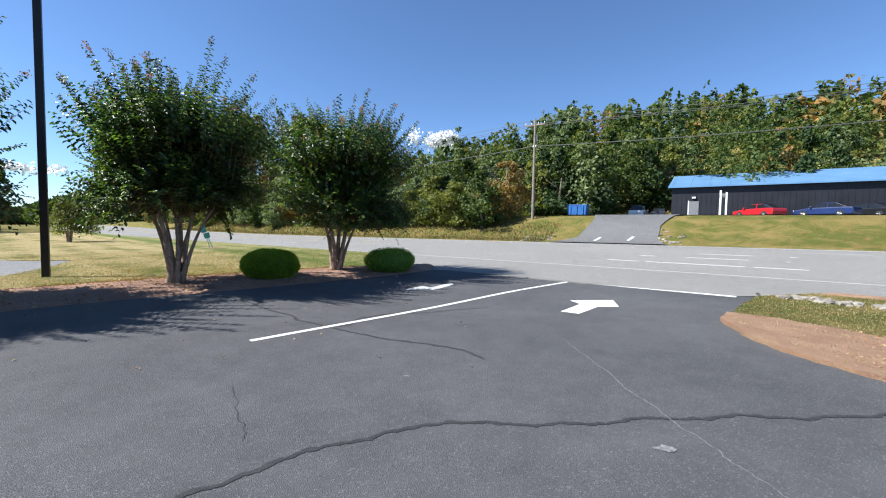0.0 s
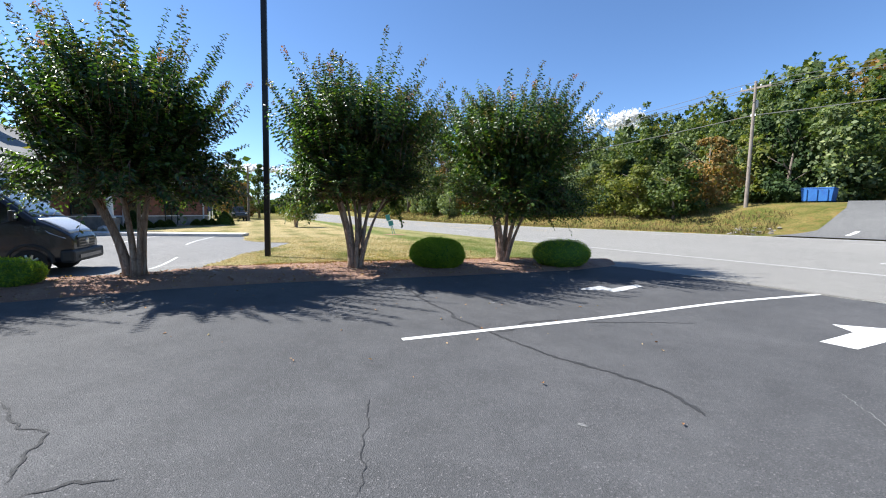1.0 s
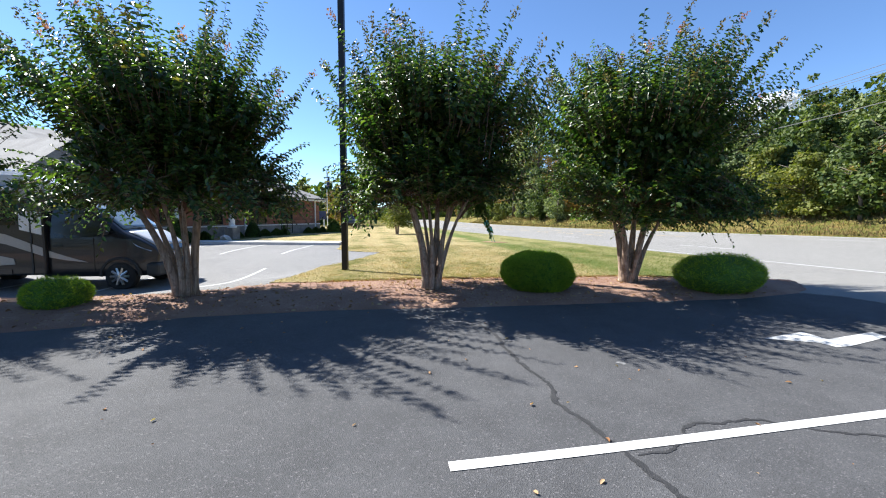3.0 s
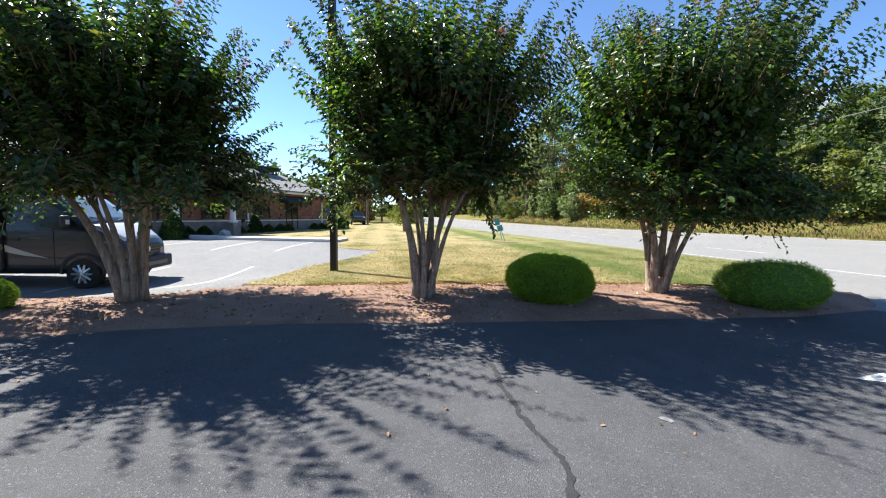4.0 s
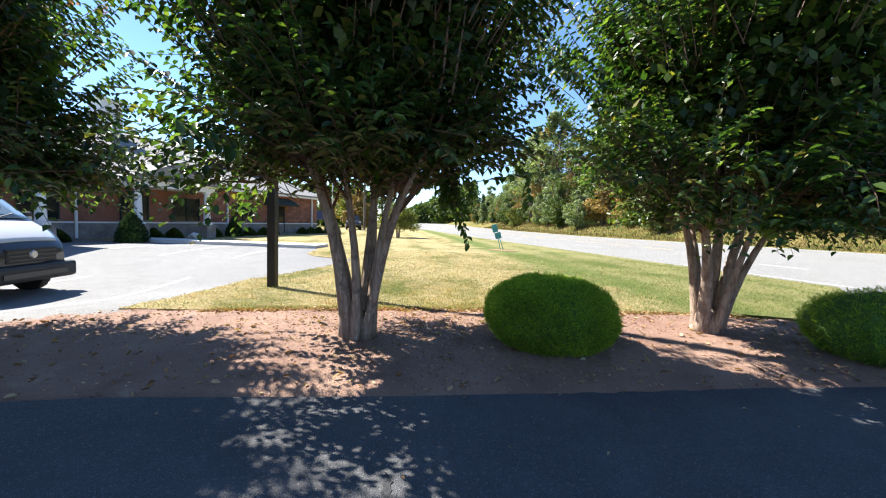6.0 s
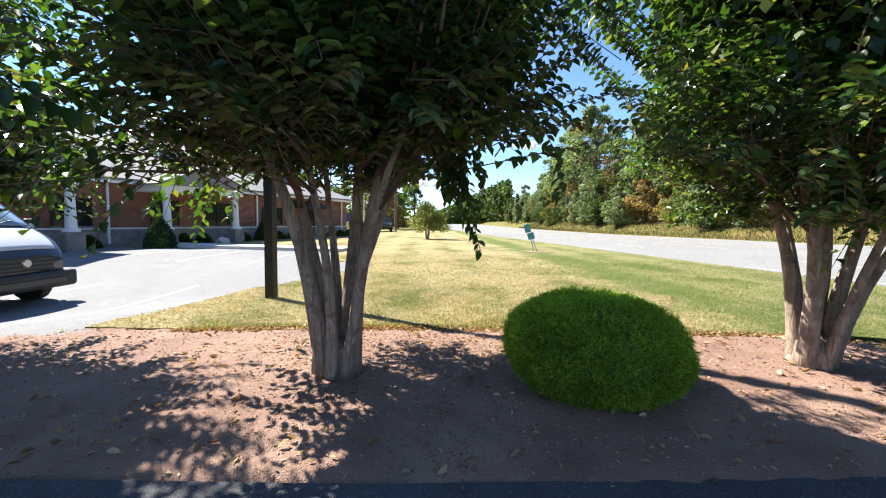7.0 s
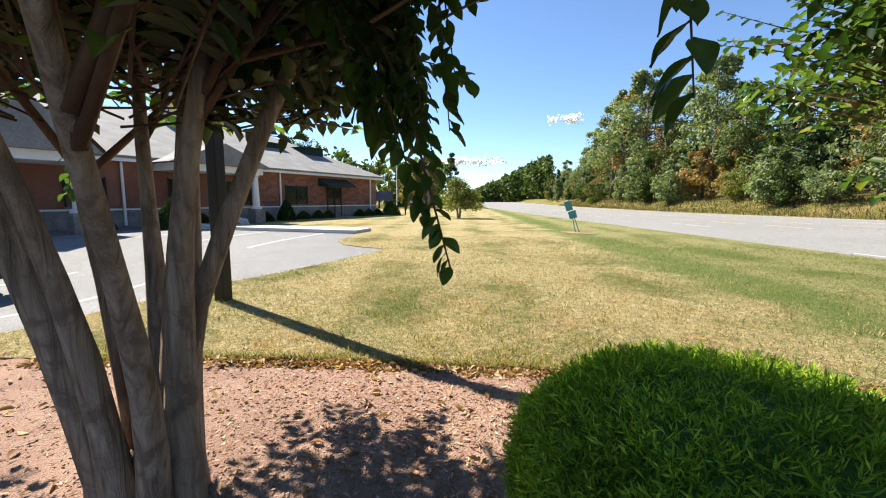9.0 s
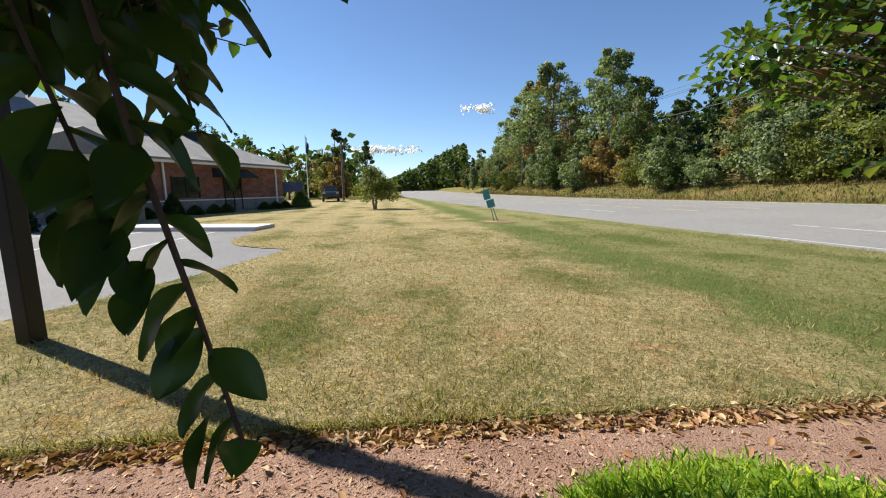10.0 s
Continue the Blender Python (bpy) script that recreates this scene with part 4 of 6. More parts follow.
def car(m, paint, label, style="sedan", name="parked_car", group="cars in the yard"):
    """Nose towards +x."""
    T = thing(name, m, label, "car", group)
    low = {"sedan": [(-2.3, 0.3), (2.25, 0.28), (2.35, 0.5), (2.2, 0.72), (1.0, 0.92), (-1.6, 0.98), (-2.3, 0.95), (-2.38, 0.6)],
           "suv": [(-2.3, 0.38), (2.25, 0.35), (2.35, 0.6), (2.25, 0.95), (1.1, 1.1), (-2.2, 1.12), (-2.38, 0.8)],
           "truck": [(-2.9, 0.5), (2.7, 0.45), (2.8, 0.7), (2.75, 1.1), (1.3, 1.22), (-2.9, 1.22)]}[style]
    cab = {"sedan": [(1.05, 0.88), (0.2, 1.38), (-1.0, 1.42), (-1.95, 0.95)], "suv": [(1.15, 1.06), (0.45, 1.65), (-1.9, 1.68), (-2.28, 1.1)],
           "truck": [(1.35, 1.2), (0.6, 1.85), (-0.75, 1.88), (-1.0, 1.2)]}[style]
    body = part("body", extruded(low, 0.9, 0.07), paint, T, smooth_faces=False)
    part("cabin", extruded(cab, 0.8, 0.05, 0.22), M_GLASS, T, "dark tinted glass")
    c = [(x * 0.92 - 0.03, z) for x, z in cab]
    part("roof", extruded([(c[1][0], c[1][1] - 0.03), (c[2][0], c[2][1] - 0.03), (c[2][0] - 0.05, c[2][1] + 0.025), (c[1][0] + 0.03, c[1][1] + 0.025)], 0.66, 0.0), paint, T)
    for sg in (-1, 1):
        x = 0.5 * (cab[1][0] + cab[2][0])
        part("pillar", one_tube([(x, sg * 0.80, cab[0][1]), (x - 0.05, sg * 0.68, cab[1][1])], 0.045, 5), paint, T)
        part("headlight", one_box(low[2][0] - 0.16, sg * 0.72 - 0.14, low[3][1] - 0.14, low[2][0] - 0.02, sg * 0.72 + 0.14, low[3][1] - 0.02, bevel=0.02), M_RIM, T)
        part("mirror", one_box(0.75, sg * 0.98 - 0.08, low[4][1] + 0.02, 0.92, sg * 0.98 + 0.08, low[4][1] + 0.16, bevel=0.02), paint, T)
        for x in (1.42, -1.4) if style != "truck" else (1.7, -1.7):
            wheel(T, x, sg * 0.84, 0.33 if style == "sedan" else 0.38)
    return T


RED, BLUE, BLACKP, GREYP, WHITEP, SILVER = [car_paint(n, c) for n, c in (("red_car_paint", (0.42, 0.015, 0.02)), ("navy_car_paint", (0.012, 0.025, 0.10)), ("black_car_paint", (0.012, 0.012, 0.014)),
                                            ("grey_car_paint", (0.06, 0.065, 0.07)), ("white_car_paint", (0.7, 0.7, 0.7)), ("silver_car_paint", (0.42, 0.44, 0.46)))]
car(frame_at(3.0, 55.5, 135), RED, "red parked coupe in the shed's yard")
car(frame_at(8.2, 54.5, 150), BLUE, "dark blue parked coupe in the shed's yard")
car(frame_at(11.6, 57.0, 140), BLACKP, "black parked sedan in the shed's yard")
car(frame_at(17.0, 55.0, 145), BLACKP, "black parked coupe in the shed's yard")
car(frame_at(-9.6, 60.8, 90), WHITEP, "white parked sport utility car facing away", "suv")
car(frame_at(-7.2, 62.4, 90), BLACKP, "black parked sedan beside the shed", "sedan")

bin_ = thing("dumpster", frame_at(-14.2, 48.6, 4), "blue steel dumpster beside the driveway", "dumpster")
part("body", extruded([(-1.0, 0.1), (1.0, 0.1), (1.1, 1.2), (-1.1, 1.2)], 0.8, 0.03), M_DUMP, bin_)
part("lid", one_box(-1.12, -0.82, 1.2, -0.02, 0.82, 1.3, bevel=0.02), M_DUMP, bin_, "dark blue lid")
part("lid", one_box(0.02, -0.82, 1.2, 1.12, 0.82, 1.3, bevel=0.02), M_DUMP, bin_, "dark blue lid")
for x in (-0.7, 0.0, 0.7):
    part("rib", one_box(x - 0.05, -0.88, 0.15, x + 0.05, -0.8, 1.15), M_DUMP, bin_)

# ---- power line ----
M_POLE = surface("weathered_pole_wood", (0.19, 0.155, 0.125), (0.29, 0.25, 0.21), 1.5, 30, 0.9)
M_WIRE = surface("wire", (0.05, 0.05, 0.05), (0.08, 0.08, 0.08), 2, 30, 0.6)
POLES = [(-78.0, 46.0), (-18.2, 44.6), (42.0, 44.0)]
for u, s in POLES:
    P_ = thing("utility_pole", frame_at(u, s, 90), "tall weathered wooden utility pole with crossarm", "utility pole", "poles of the power line")
    part("pole", one_tube([(0, 0, -0.6), (0, 0, 11.3)], [0.17, 0.11], 10), M_POLE, P_)
    arm = part("crossarm", one_box(-0.06, -1.2, 10.6, 0.06, 1.2, 10.74), M_POLE, P_)
    for y in (-1.1, -0.4, 0.4, 1.1):
        part("insulator", one_tube([(0, y, 10.74), (0, y, 10.86), (0, y, 10.95)], [0.03, 0.07, 0.04], 8), M_WHITE, arm)
    part("transformer", one_tube([(0.28, 0, 8.9), (0.28, 0, 8.98), (0.28, 0, 9.6), (0.28, 0, 9.66)], [0.12, 0.2, 0.2, 0.12], 12), M_KERB, P_)
    part("guard", one_box(-0.05, -0.2, 8.2, 0.05, 0.2, 8.4), M_WHITE, P_)
for (u0, s0), (u1, s1) in zip(POLES, POLES[1:]):
    for off, h in ((-1.1, 10.9), (1.1, 10.9), (0.4, 10.9), (0.05, 8.3)):
        pts = []
        for k in range(17):
            f = k / 16
            u, s = u0 + (u1 - u0) * f, s0 + (s1 - s0) * f + off
            za, zb = terrain(u0, s0) + h, terrain(u1, s1) + h
            pts.append((*xy(u, s), za + (zb - za) * f - 3.2 * f * (1 - f)))
        tagged(part("power_line", one_tube(pts, 0.022 if h > 9 else 0.04, 4), M_WIRE), "thin dark overhead power line between poles", "cable")

# ---- brick building beyond the side lot ----
BA = math.degrees(math.atan2(0.914, -0.405))
M_BRICK = surface("red_brick", (0.20, 0.085, 0.055), (0.29, 0.13, 0.085), 0.9, 18, 0.9, c3=(0.33, 0.17, 0.12))
M_STONE = surface("grey_stone", (0.17, 0.155, 0.14), (0.30, 0.28, 0.25), 2.2, 14, 0.9, bump=0.8, depth=0.03)
M_SHINGLE = surface("grey_shingle", (0.17, 0.165, 0.16), (0.25, 0.245, 0.235), 1.2, 16, 0.95, bump=0.6)
M_AWNING = surface("dark_green_canvas", (0.012, 0.025, 0.02), (0.02, 0.035, 0.028), 2, 60, 0.9)
bank = thing("brick_building", pose(-28.2, 9.0, 0.1, 0, 0, BA), "single-storey red brick building with stone base and hipped grey roof", "building")
# local x runs along the front, -y is outward
X0, X1, DEEP = -12.0, 20.7, 15.0
for nm, y0, y1, xa, xb in (("front_wall", 0.0, 0.3, X0, X1), ("back_wall", DEEP - 0.3, DEEP, X0, X1)):
    part(nm, one_box(xa, y0, 0.75, xb, y1, 3.0), M_BRICK, bank)
    part("stone_base", one_box(xa - 0.03, y0 - 0.06, -0.3, xb + 0.03, y1 + 0.06, 0.72), M_STONE, bank)
    part("band", one_box(xa - 0.05, y0 - 0.09, 0.72, xb + 0.05, y1 + 0.09, 0.80, bevel=0.01), M_WHITE, bank, "white stone band")
for xa in (X0, X1 - 0.3):
    part("side_wall", one_box(xa, 0.3, 0.75, xa + 0.3, DEEP - 0.3, 3.0), M_BRICK, bank)
    part("stone_base", one_box(xa - 0.02, 0.36, -0.3, xa + 0.32, DEEP - 0.36, 0.72), M_STONE, bank)
# bricks laid in courses on the stretch by the columns
brick = one_box(0, -0.012, 0, 0.38, 0.0, 0.15)
brick_me = bpy.data.meshes.new("brick")
brick.to_mesh(brick_me), brick.free()
brick_me.materials.append(surface("brick_face", (0.19, 0.08, 0.052), (0.30, 0.135, 0.09), 3, 30, 0.9, per_object=0.3))
part("fascia", one_box(X0 - 0.5, -0.5, 2.95, X1 + 0.5, -0.42, 3.15), M_WHITE, bank)
part("fascia", one_box(X1 + 0.42, -0.42, 2.95, X1 + 0.5, DEEP + 0.5, 3.15), M_WHITE, bank)
part("soffit", one_box(X0 - 0.48, -0.42, 2.98, X1 + 0.42, 0.0, 3.02), M_WHITE, bank)


def hip(x0, x1, y0, y1, z0, rise, inset, t=0.12):
    bm = bmesh.new()
    ym = (y0 + y1) / 2
    low = [bm.verts.new(p) for p in ((x0, y0, z0), (x1, y0, z0), (x1, y1, z0), (x0, y1, z0))]
    mid = [bm.verts.new((v.co.x, v.co.y, z0 + t)) for v in low]
    r0, r1 = bm.verts.new((x0 + inset, ym, z0 + rise)), bm.verts.new((x1 - inset, ym, z0 + rise))
    bm.faces.new(low[::-1])
    for i in range(4):
        bm.faces.new((low[i], low[(i + 1) % 4], mid[(i + 1) % 4], mid[i]))
    bm.faces.new((mid[0], mid[1], r1, r0)), bm.faces.new((mid[1], mid[2], r1)), bm.faces.new((mid[2], mid[3], r0, r1)), bm.faces.new((mid[3], mid[0], r0))
    bmesh.ops.recalc_face_normals(bm, faces=bm.faces)
    return bm


roof = part("roof", hip(X0 - 0.55, X1 + 0.55, -0.55, DEEP + 0.55, 3.1, 3.7, 6.5), M_SHINGLE, bank)
for x, y in ((15.5, 3.0), (11.8, 3.6)):
    part("roof_vent", one_box(x, y, 4.0, x + 2.0, y + 1.6, 5.35, bevel=0.02), M_AWNING, roof, "dark louvred roof box")
    part("vent_cap", one_box(x - 0.15, y - 0.15, 5.35, x + 2.15, y + 1.75, 5.45), M_AWNING, roof)

cup = part("cupola", one_box(6.9, 6.9, 5.6, 8.3, 8.1, 8.6, bevel=0.03), M_WHITE, roof, "white square cupola on the ridge")
part("cupola_cap", one_box(6.7, 6.7, 8.6, 8.5, 8.3, 8.75, bevel=0.02), M_WHITE, cup)


def porch(xa, xb, out, ridge, columns):
    P_ = part("porch_beam", one_box(xa - 0.2, -out, 2.62, xb + 0.2, -0.1, 2.98, bevel=0.01), M_WHITE, bank)
    bm = bmesh.new()
    xm = (xa + xb) / 2
    pts = [(xa - 0.6, 2.98), (xb + 0.6, 2.98), (xm, ridge)]
    fr = [bm.verts.new((x, -out - 0.3, z)) for x, z in pts]
    bk = [bm.verts.new((x, 3.2, z)) for x, z in pts]
    bm.faces.new(fr), bm.faces.new(bk[::-1])
    for i in range(3):
        bm.faces.new((fr[i], bk[i], bk[(i + 1) % 3], fr[(i + 1) % 3]))
    bmesh.ops.recalc_face_normals(bm, faces=bm.faces)
    part("porch_roof", bm, M_SHINGLE, bank)
    for x in columns:
        c = part("column", one_tube([(x, -out + 0.2, 0.7), (x, -out + 0.2, 0.82), (x, -out + 0.2, 0.86), (x, -out + 0.2, 2.5), (x, -out + 0.2, 2.54), (x, -out + 0.2, 2.64)], [0.3, 0.3, 0.2, 0.15, 0.22, 0.22], 14), M_WHITE, bank, "white tapered column")
        part("pier", one_box(x - 0.33, -out - 0.13, -0.2, x + 0.33, -out + 0.53, 0.7, bevel=0.015), M_STONE, c, "stone pier")


porch(2.6, 7.1, 2.0, 4.1, (2.8, 6.9))
porch(-4.6, -1.2, 2.6, 4.9, (-4.4, -1.5))


def window(x0, x1, z0, z1, name="window"):
    w = part(name, one_box(x0, -0.05, z0, x1, 0.02, z1), M_GLASS, bank, "dark window in a bronze frame")
    for a, b in ((x0 - 0.07, x0), (x1, x1 + 0.07), ((x0 + x1) / 2 - 0.03, (x0 + x1) / 2 + 0.03)):
        part("window_frame", one_box(a, -0.09, z0 - 0.07, b, -0.052, z1 + 0.07), M_AWNING, w)
    part("window_sill", one_box(x0 - 0.1, -0.14, z0 - 0.09, x1 + 0.1, -0.001, z0 - 0.02, bevel=0.01), M_STONE, w)


window(10.7, 12.5, 0.9, 2.15)
window(6.2, 7.9, 0.9, 2.25)
window(3.2, 4.6, 0.9, 2.25)
window(-1.0, 0.4, 0.9, 2.15)
window(-8.5, -6.5, 0.9, 2.15)
dr = part("door", one_box(14.6, -0.06, 0.0, 16.1, 0.04, 2.15), M_GLASS, bank, "dark glazed double door")
for x in (14.55, 15.33, 16.08):
    part("door_frame", one_box(x - 0.04, -0.1, 0, x + 0.04, -0.062, 2.2), M_AWNING, dr)
bm = bmesh.new()
aw = [(-0.02, 2.8), (-1.0, 2.3), (-1.0, 2.18), (-0.02, 2.2)]
r0 = [bm.verts.new((13.7, y, z)) for y, z in aw]
r1 = [bm.verts.new((16.8, y, z)) for y, z in aw]
bm.faces.new(r0[::-1]), bm.faces.new(r1)
for i in range(4):
    bm.faces.new((r0[i], r0[(i + 1) % 4], r1[(i + 1) % 4], r1[i]))
bmesh.ops.recalc_face_normals(bm, faces=bm.faces)
part("awning", bm, M_AWNING, bank, "dark green canvas awning")
for x in (1.1, 10.15, 19.8):
    part("downspout", one_box(x - 0.05, -0.16, 0.0, x + 0.05, -0.062, 2.95, bevel=0.01), M_WHITE, bank)

# pavement with kerb in front of the brick building
for (a, b, nm) in (((-19.2, 17.1), (-27.2, 11.5), "pavement"),):
    a, b = Vector(a), Vector(b)
    d = (b - a).normalized()
    n = Vector((d.y, -d.x))
    if n.x > 0:
        n = -n
    flat_sheet(nm, [tuple(a), tuple(b), tuple(b + n * 1.4), tuple(a + n * 1.4)], 0.15, M_KERB, 0.4, label="raised pale concrete pavement along the lot", category="pavement")


# ---- motorhome ----
RVG_ = car_paint("dark_grey_body_paint", (0.011, 0.011, 0.014))
# pale trim paint; on the hood this silver stands for reflected sky
RVL = car_paint("silver_paint_and_hood_sheen", (0.50, 0.51, 0.53))
RVT = car_paint("taupe_body_paint", (0.36, 0.34, 0.32))
M_LENS = surface("lamp_lens", (0.42, 0.45, 0.48), (0.55, 0.58, 0.6), 3, 30, 0.12, metal=0.5, bump=0, coat=0.8)
M_PLASTIC = surface("black_plastic", (0.018, 0.018, 0.018), (0.028, 0.028, 0.028), 4, 60, 0.6)
# sky's reflection is put into the glass as a pale blue base colour
RVW = surface("windscreen_glass_sky_tint", (0.16, 0.22, 0.27), (0.20, 0.26, 0.31), 1, 10, 0.05, bump=0)
rv = thing("motorhome", pose(-14.75, 6.78, -0.34, 0, 0, 46), "dark grey motorhome with white swooshes, parked on the lot", "motorhome")
CAB_TOP = [(1.07, 0.92), (1.03, 1.05), (0.95, 1.13), (0.83, 1.23), (0.68, 1.33), (0.52, 1.42), (0.36, 1.50), (0.12, 1.70), (-0.14, 1.92), (-0.36, 2.10), (-0.56, 2.21), (-0.9, 2.27), (-1.25, 2.29), (-1.5, 2.30)]


def cab_half(x, z):
    """Half the cab's width: a rounded nose, sides leaning in over the belt."""
    nose = 1.0 - 0.24 * max(0.0, (x - 0.35) / 0.72) ** 2.2
    return nose * (1.0 - 0.12 * max(0.0, z - 1.25))


bm = bmesh.new()
rings = []
for x, top_ in CAB_TOP:
    zs = [0.36, 0.5, 0.75, min(1.0, top_ - 0.10), min(1.3, top_ - 0.06), top_ - 0.05]
    side_ = [(cab_half(x, z) * (0.96 if k == 0 else 1.0), z) for k, z in enumerate(zs)]
    w = cab_half(x, top_)
    ring = side_ + [(w * 0.93, top_ - 0.012), (w * 0.6, top_ + 0.012), (0.0, top_ + 0.022)]
    ring = ring + [(-y, z) for y, z in reversed(ring[:-1])]
    rings.append([bm.verts.new((x, y, z)) for y, z in ring])
for a_, b_ in zip(rings, rings[1:]):
    for k in range(len(a_) - 1):
        bm.faces.new((a_[k], a_[k + 1], b_[k + 1], b_[k]))
    bm.faces.new((a_[-1], a_[0], b_[0], b_[-1]))
bm.faces.new(rings[0]), bm.faces.new(rings[-1][::-1])
bmesh.ops.recalc_face_normals(bm, faces=bm.faces)
part("cab", bm, RVG_, rv, smooth_faces=True)


def cab_skin(x0, x1, share, lift, steps=7, inset=0.0):
    """A curved plate lying on the cab's top between two stations."""
    bm = bmesh.new()
    xs_, zs_ = [p[0] for p in CAB_TOP][::-1], [p[1] for p in CAB_TOP][::-1]
    grid = []
    for i in range(steps + 1):
        x = x0 + (x1 - x0) * i / steps
        z = float(np.interp(x, xs_, zs_))
        w = cab_half(x, z) * (share - inset * i / steps)
        grid.append([bm.verts.new((x + lift * 0.6, w * q / 4, z + lift + 0.022 * (1 - (q / 4) ** 2))) for q in range(-4, 5)])
    for a_, b_ in zip(grid, grid[1:]):
        for k in range(8):
            bm.faces.new((a_[k], a_[k + 1], b_[k + 1], b_[k]))
    bmesh.ops.recalc_face_normals(bm, faces=bm.faces)
    for f in bm.faces:
        if f.normal.z < 0:
            f.normal_flip()
    bmesh.ops.solidify(bm, geom=list(bm.faces), thickness=0.012)
    return bm


# hood plate carries the sky's reflection in its silver colour
part("hood", cab_skin(0.98, 0.40, 0.84, 0.012), RVL, rv, "dark hood coloured silver for reflected sky", smooth_faces=True)
part("windscreen", cab_skin(0.31, -0.44, 0.88, 0.014, inset=0.04), RVW, rv, "large raked windscreen", smooth_faces=True)
for sg in (-1, 1):
    part("wiper", one_tube([(0.34, sg * 0.1, 1.56), (0.21, sg * 0.62, 1.66)], 0.012, 5), M_PLASTIC, rv)
grille = part("grille", one_box(1.0, -0.55, 0.72, 1.09, 0.55, 1.0, bevel=0.02), M_PLASTIC, rv)
for z in (0.78, 0.86, 0.94):
    part("bar", one_box(1.09, -0.52, z - 0.012, 1.105, 0.52, z + 0.012), RVG_, grille)
part("badge", one_tube([(1.09, 0, 0.87), (1.12, 0, 0.87)], [0.09, 0.07], 12), M_RIM, grille)
part("bumper", one_box(0.85, -1.0, 0.34, 1.16, 1.0, 0.68, bevel=0.07), M_PLASTIC, rv, "dark grey bumper")
part("skid_strip", one_box(1.16, -0.7, 0.44, 1.18, 0.7, 0.54), RVG_, rv)
for sg in (-1, 1):
    bm = bmesh.new()
    lamp = [(0.98, 0.62, 1.0), (0.90, 0.84, 0.98), (0.62, 0.955, 1.12), (0.50, 0.95, 1.25), (0.70, 0.80, 1.27), (0.92, 0.64, 1.16)]
    fr = [bm.verts.new((x + 0.035, sg * (y + 0.025), z)) for x, y, z in lamp]
    bk = [bm.verts.new((x - 0.06, sg * (y - 0.08), z)) for x, y, z in lamp]
    bm.faces.new(fr), bm.faces.new(bk[::-1])
    for k in range(6):
        bm.faces.new((fr[k], bk[k], bk[(k + 1) % 6], fr[(k + 1) % 6]))
    bmesh.ops.recalc_face_normals(bm, faces=bm.faces)
    part("headlight", bm, M_LENS, rv, "swept-back clear headlight")
    m_ = part("side_mirror", one_box(-0.02, sg * 1.13 - 0.10, 1.42, 0.09, sg * 1.13 + 0.10, 1.70, bevel=0.04), M_PLASTIC, rv)
    part("mirror_back", one_box(0.088, sg * 1.13 - 0.05, 1.50, 0.097, sg * 1.13 + 0.05, 1.60), RVL, m_)
    bm = bmesh.new()
    glass = [(0.20, 1.46), (-0.06, 1.72), (-0.34, 1.97), (-0.58, 2.08), (-1.28, 2.10), (-1.28, 1.34), (-0.4, 1.36)]
    fr = [bm.verts.new((x, sg * (cab_half(x, z) + 0.012), z)) for x, z in glass]
    bk = [bm.verts.new((x, sg * (cab_half(x, z) - 0.03), z)) for x, z in glass]
    bm.faces.new(fr), bm.faces.new(bk[::-1])
    for k in range(7):
        bm.faces.new((fr[k], bk[k], bk[(k + 1) % 7], fr[(k + 1) % 7]))
    bmesh.ops.recalc_face_normals(bm, faces=bm.faces)
    part("side_window", bm, M_GLASS, rv)
    part("door_seam", one_tube([(-0.32, sg * 1.003, z) for z in (0.5, 0.9, 1.33)], 0.007, 4), M_PLASTIC, rv)
    part("door_handle", one_box(-1.22, sg * 1.015 - 0.015, 1.12, -1.02, sg * 1.015 + 0.015, 1.16, bevel=0.008), M_PLASTIC, rv)
    bm = bmesh.new()
    tail = [(-1.33, 1.02), (-0.95, 0.88), (-0.45, 0.72), (-0.95, 0.78), (-1.33, 0.86)]
    fr = [bm.verts.new((x, sg * 1.008, z)) for x, z in tail]
    bk = [bm.verts.new((x, sg * 0.985, z)) for x, z in tail]
    bm.faces.new(fr), bm.faces.new(bk[::-1])
    for k in range(5):
        bm.faces.new((fr[k], bk[k], bk[(k + 1) % 5], fr[(k + 1) % 5]))
    bmesh.ops.recalc_face_normals(bm, faces=bm.faces)
    part("swoosh_tip", bm, RVT, rv, "pale taupe painted tip")
    part("wheel_arch", one_tube([(0.26 + 0.46 * math.cos(a), sg * 0.985, 0.36 + 0.46 * math.sin(a)) for a in [math.pi * k / 10 for k in range(11)]], 0.045, 6), M_PLASTIC, rv)
    wheel(rv, 0.26, sg * 0.9, 0.36, 0.12, 10)
    wheel(rv, -3.75, sg * 0.95, 0.35, 0.12, 10)
house = [(-1.35, 0.42), (-1.35, 2.2), (-0.75, 2.32), (-0.95, 2.62), (-1.7, 2.85), (-6.2, 2.85), (-6.35, 2.6), (-6.35, 0.45)]
part("house_body", extruded(house, 1.08, 0.05), RVG_, rv, "dark grey house body")
part("roof_cap", extruded([(-0.78, 2.36), (-0.97, 2.66), (-1.72, 2.89), (-6.2, 2.89), (-6.2, 2.6), (-1.7, 2.58)], 1.10, 0.03), RVL, rv, "pale grey roof cap")
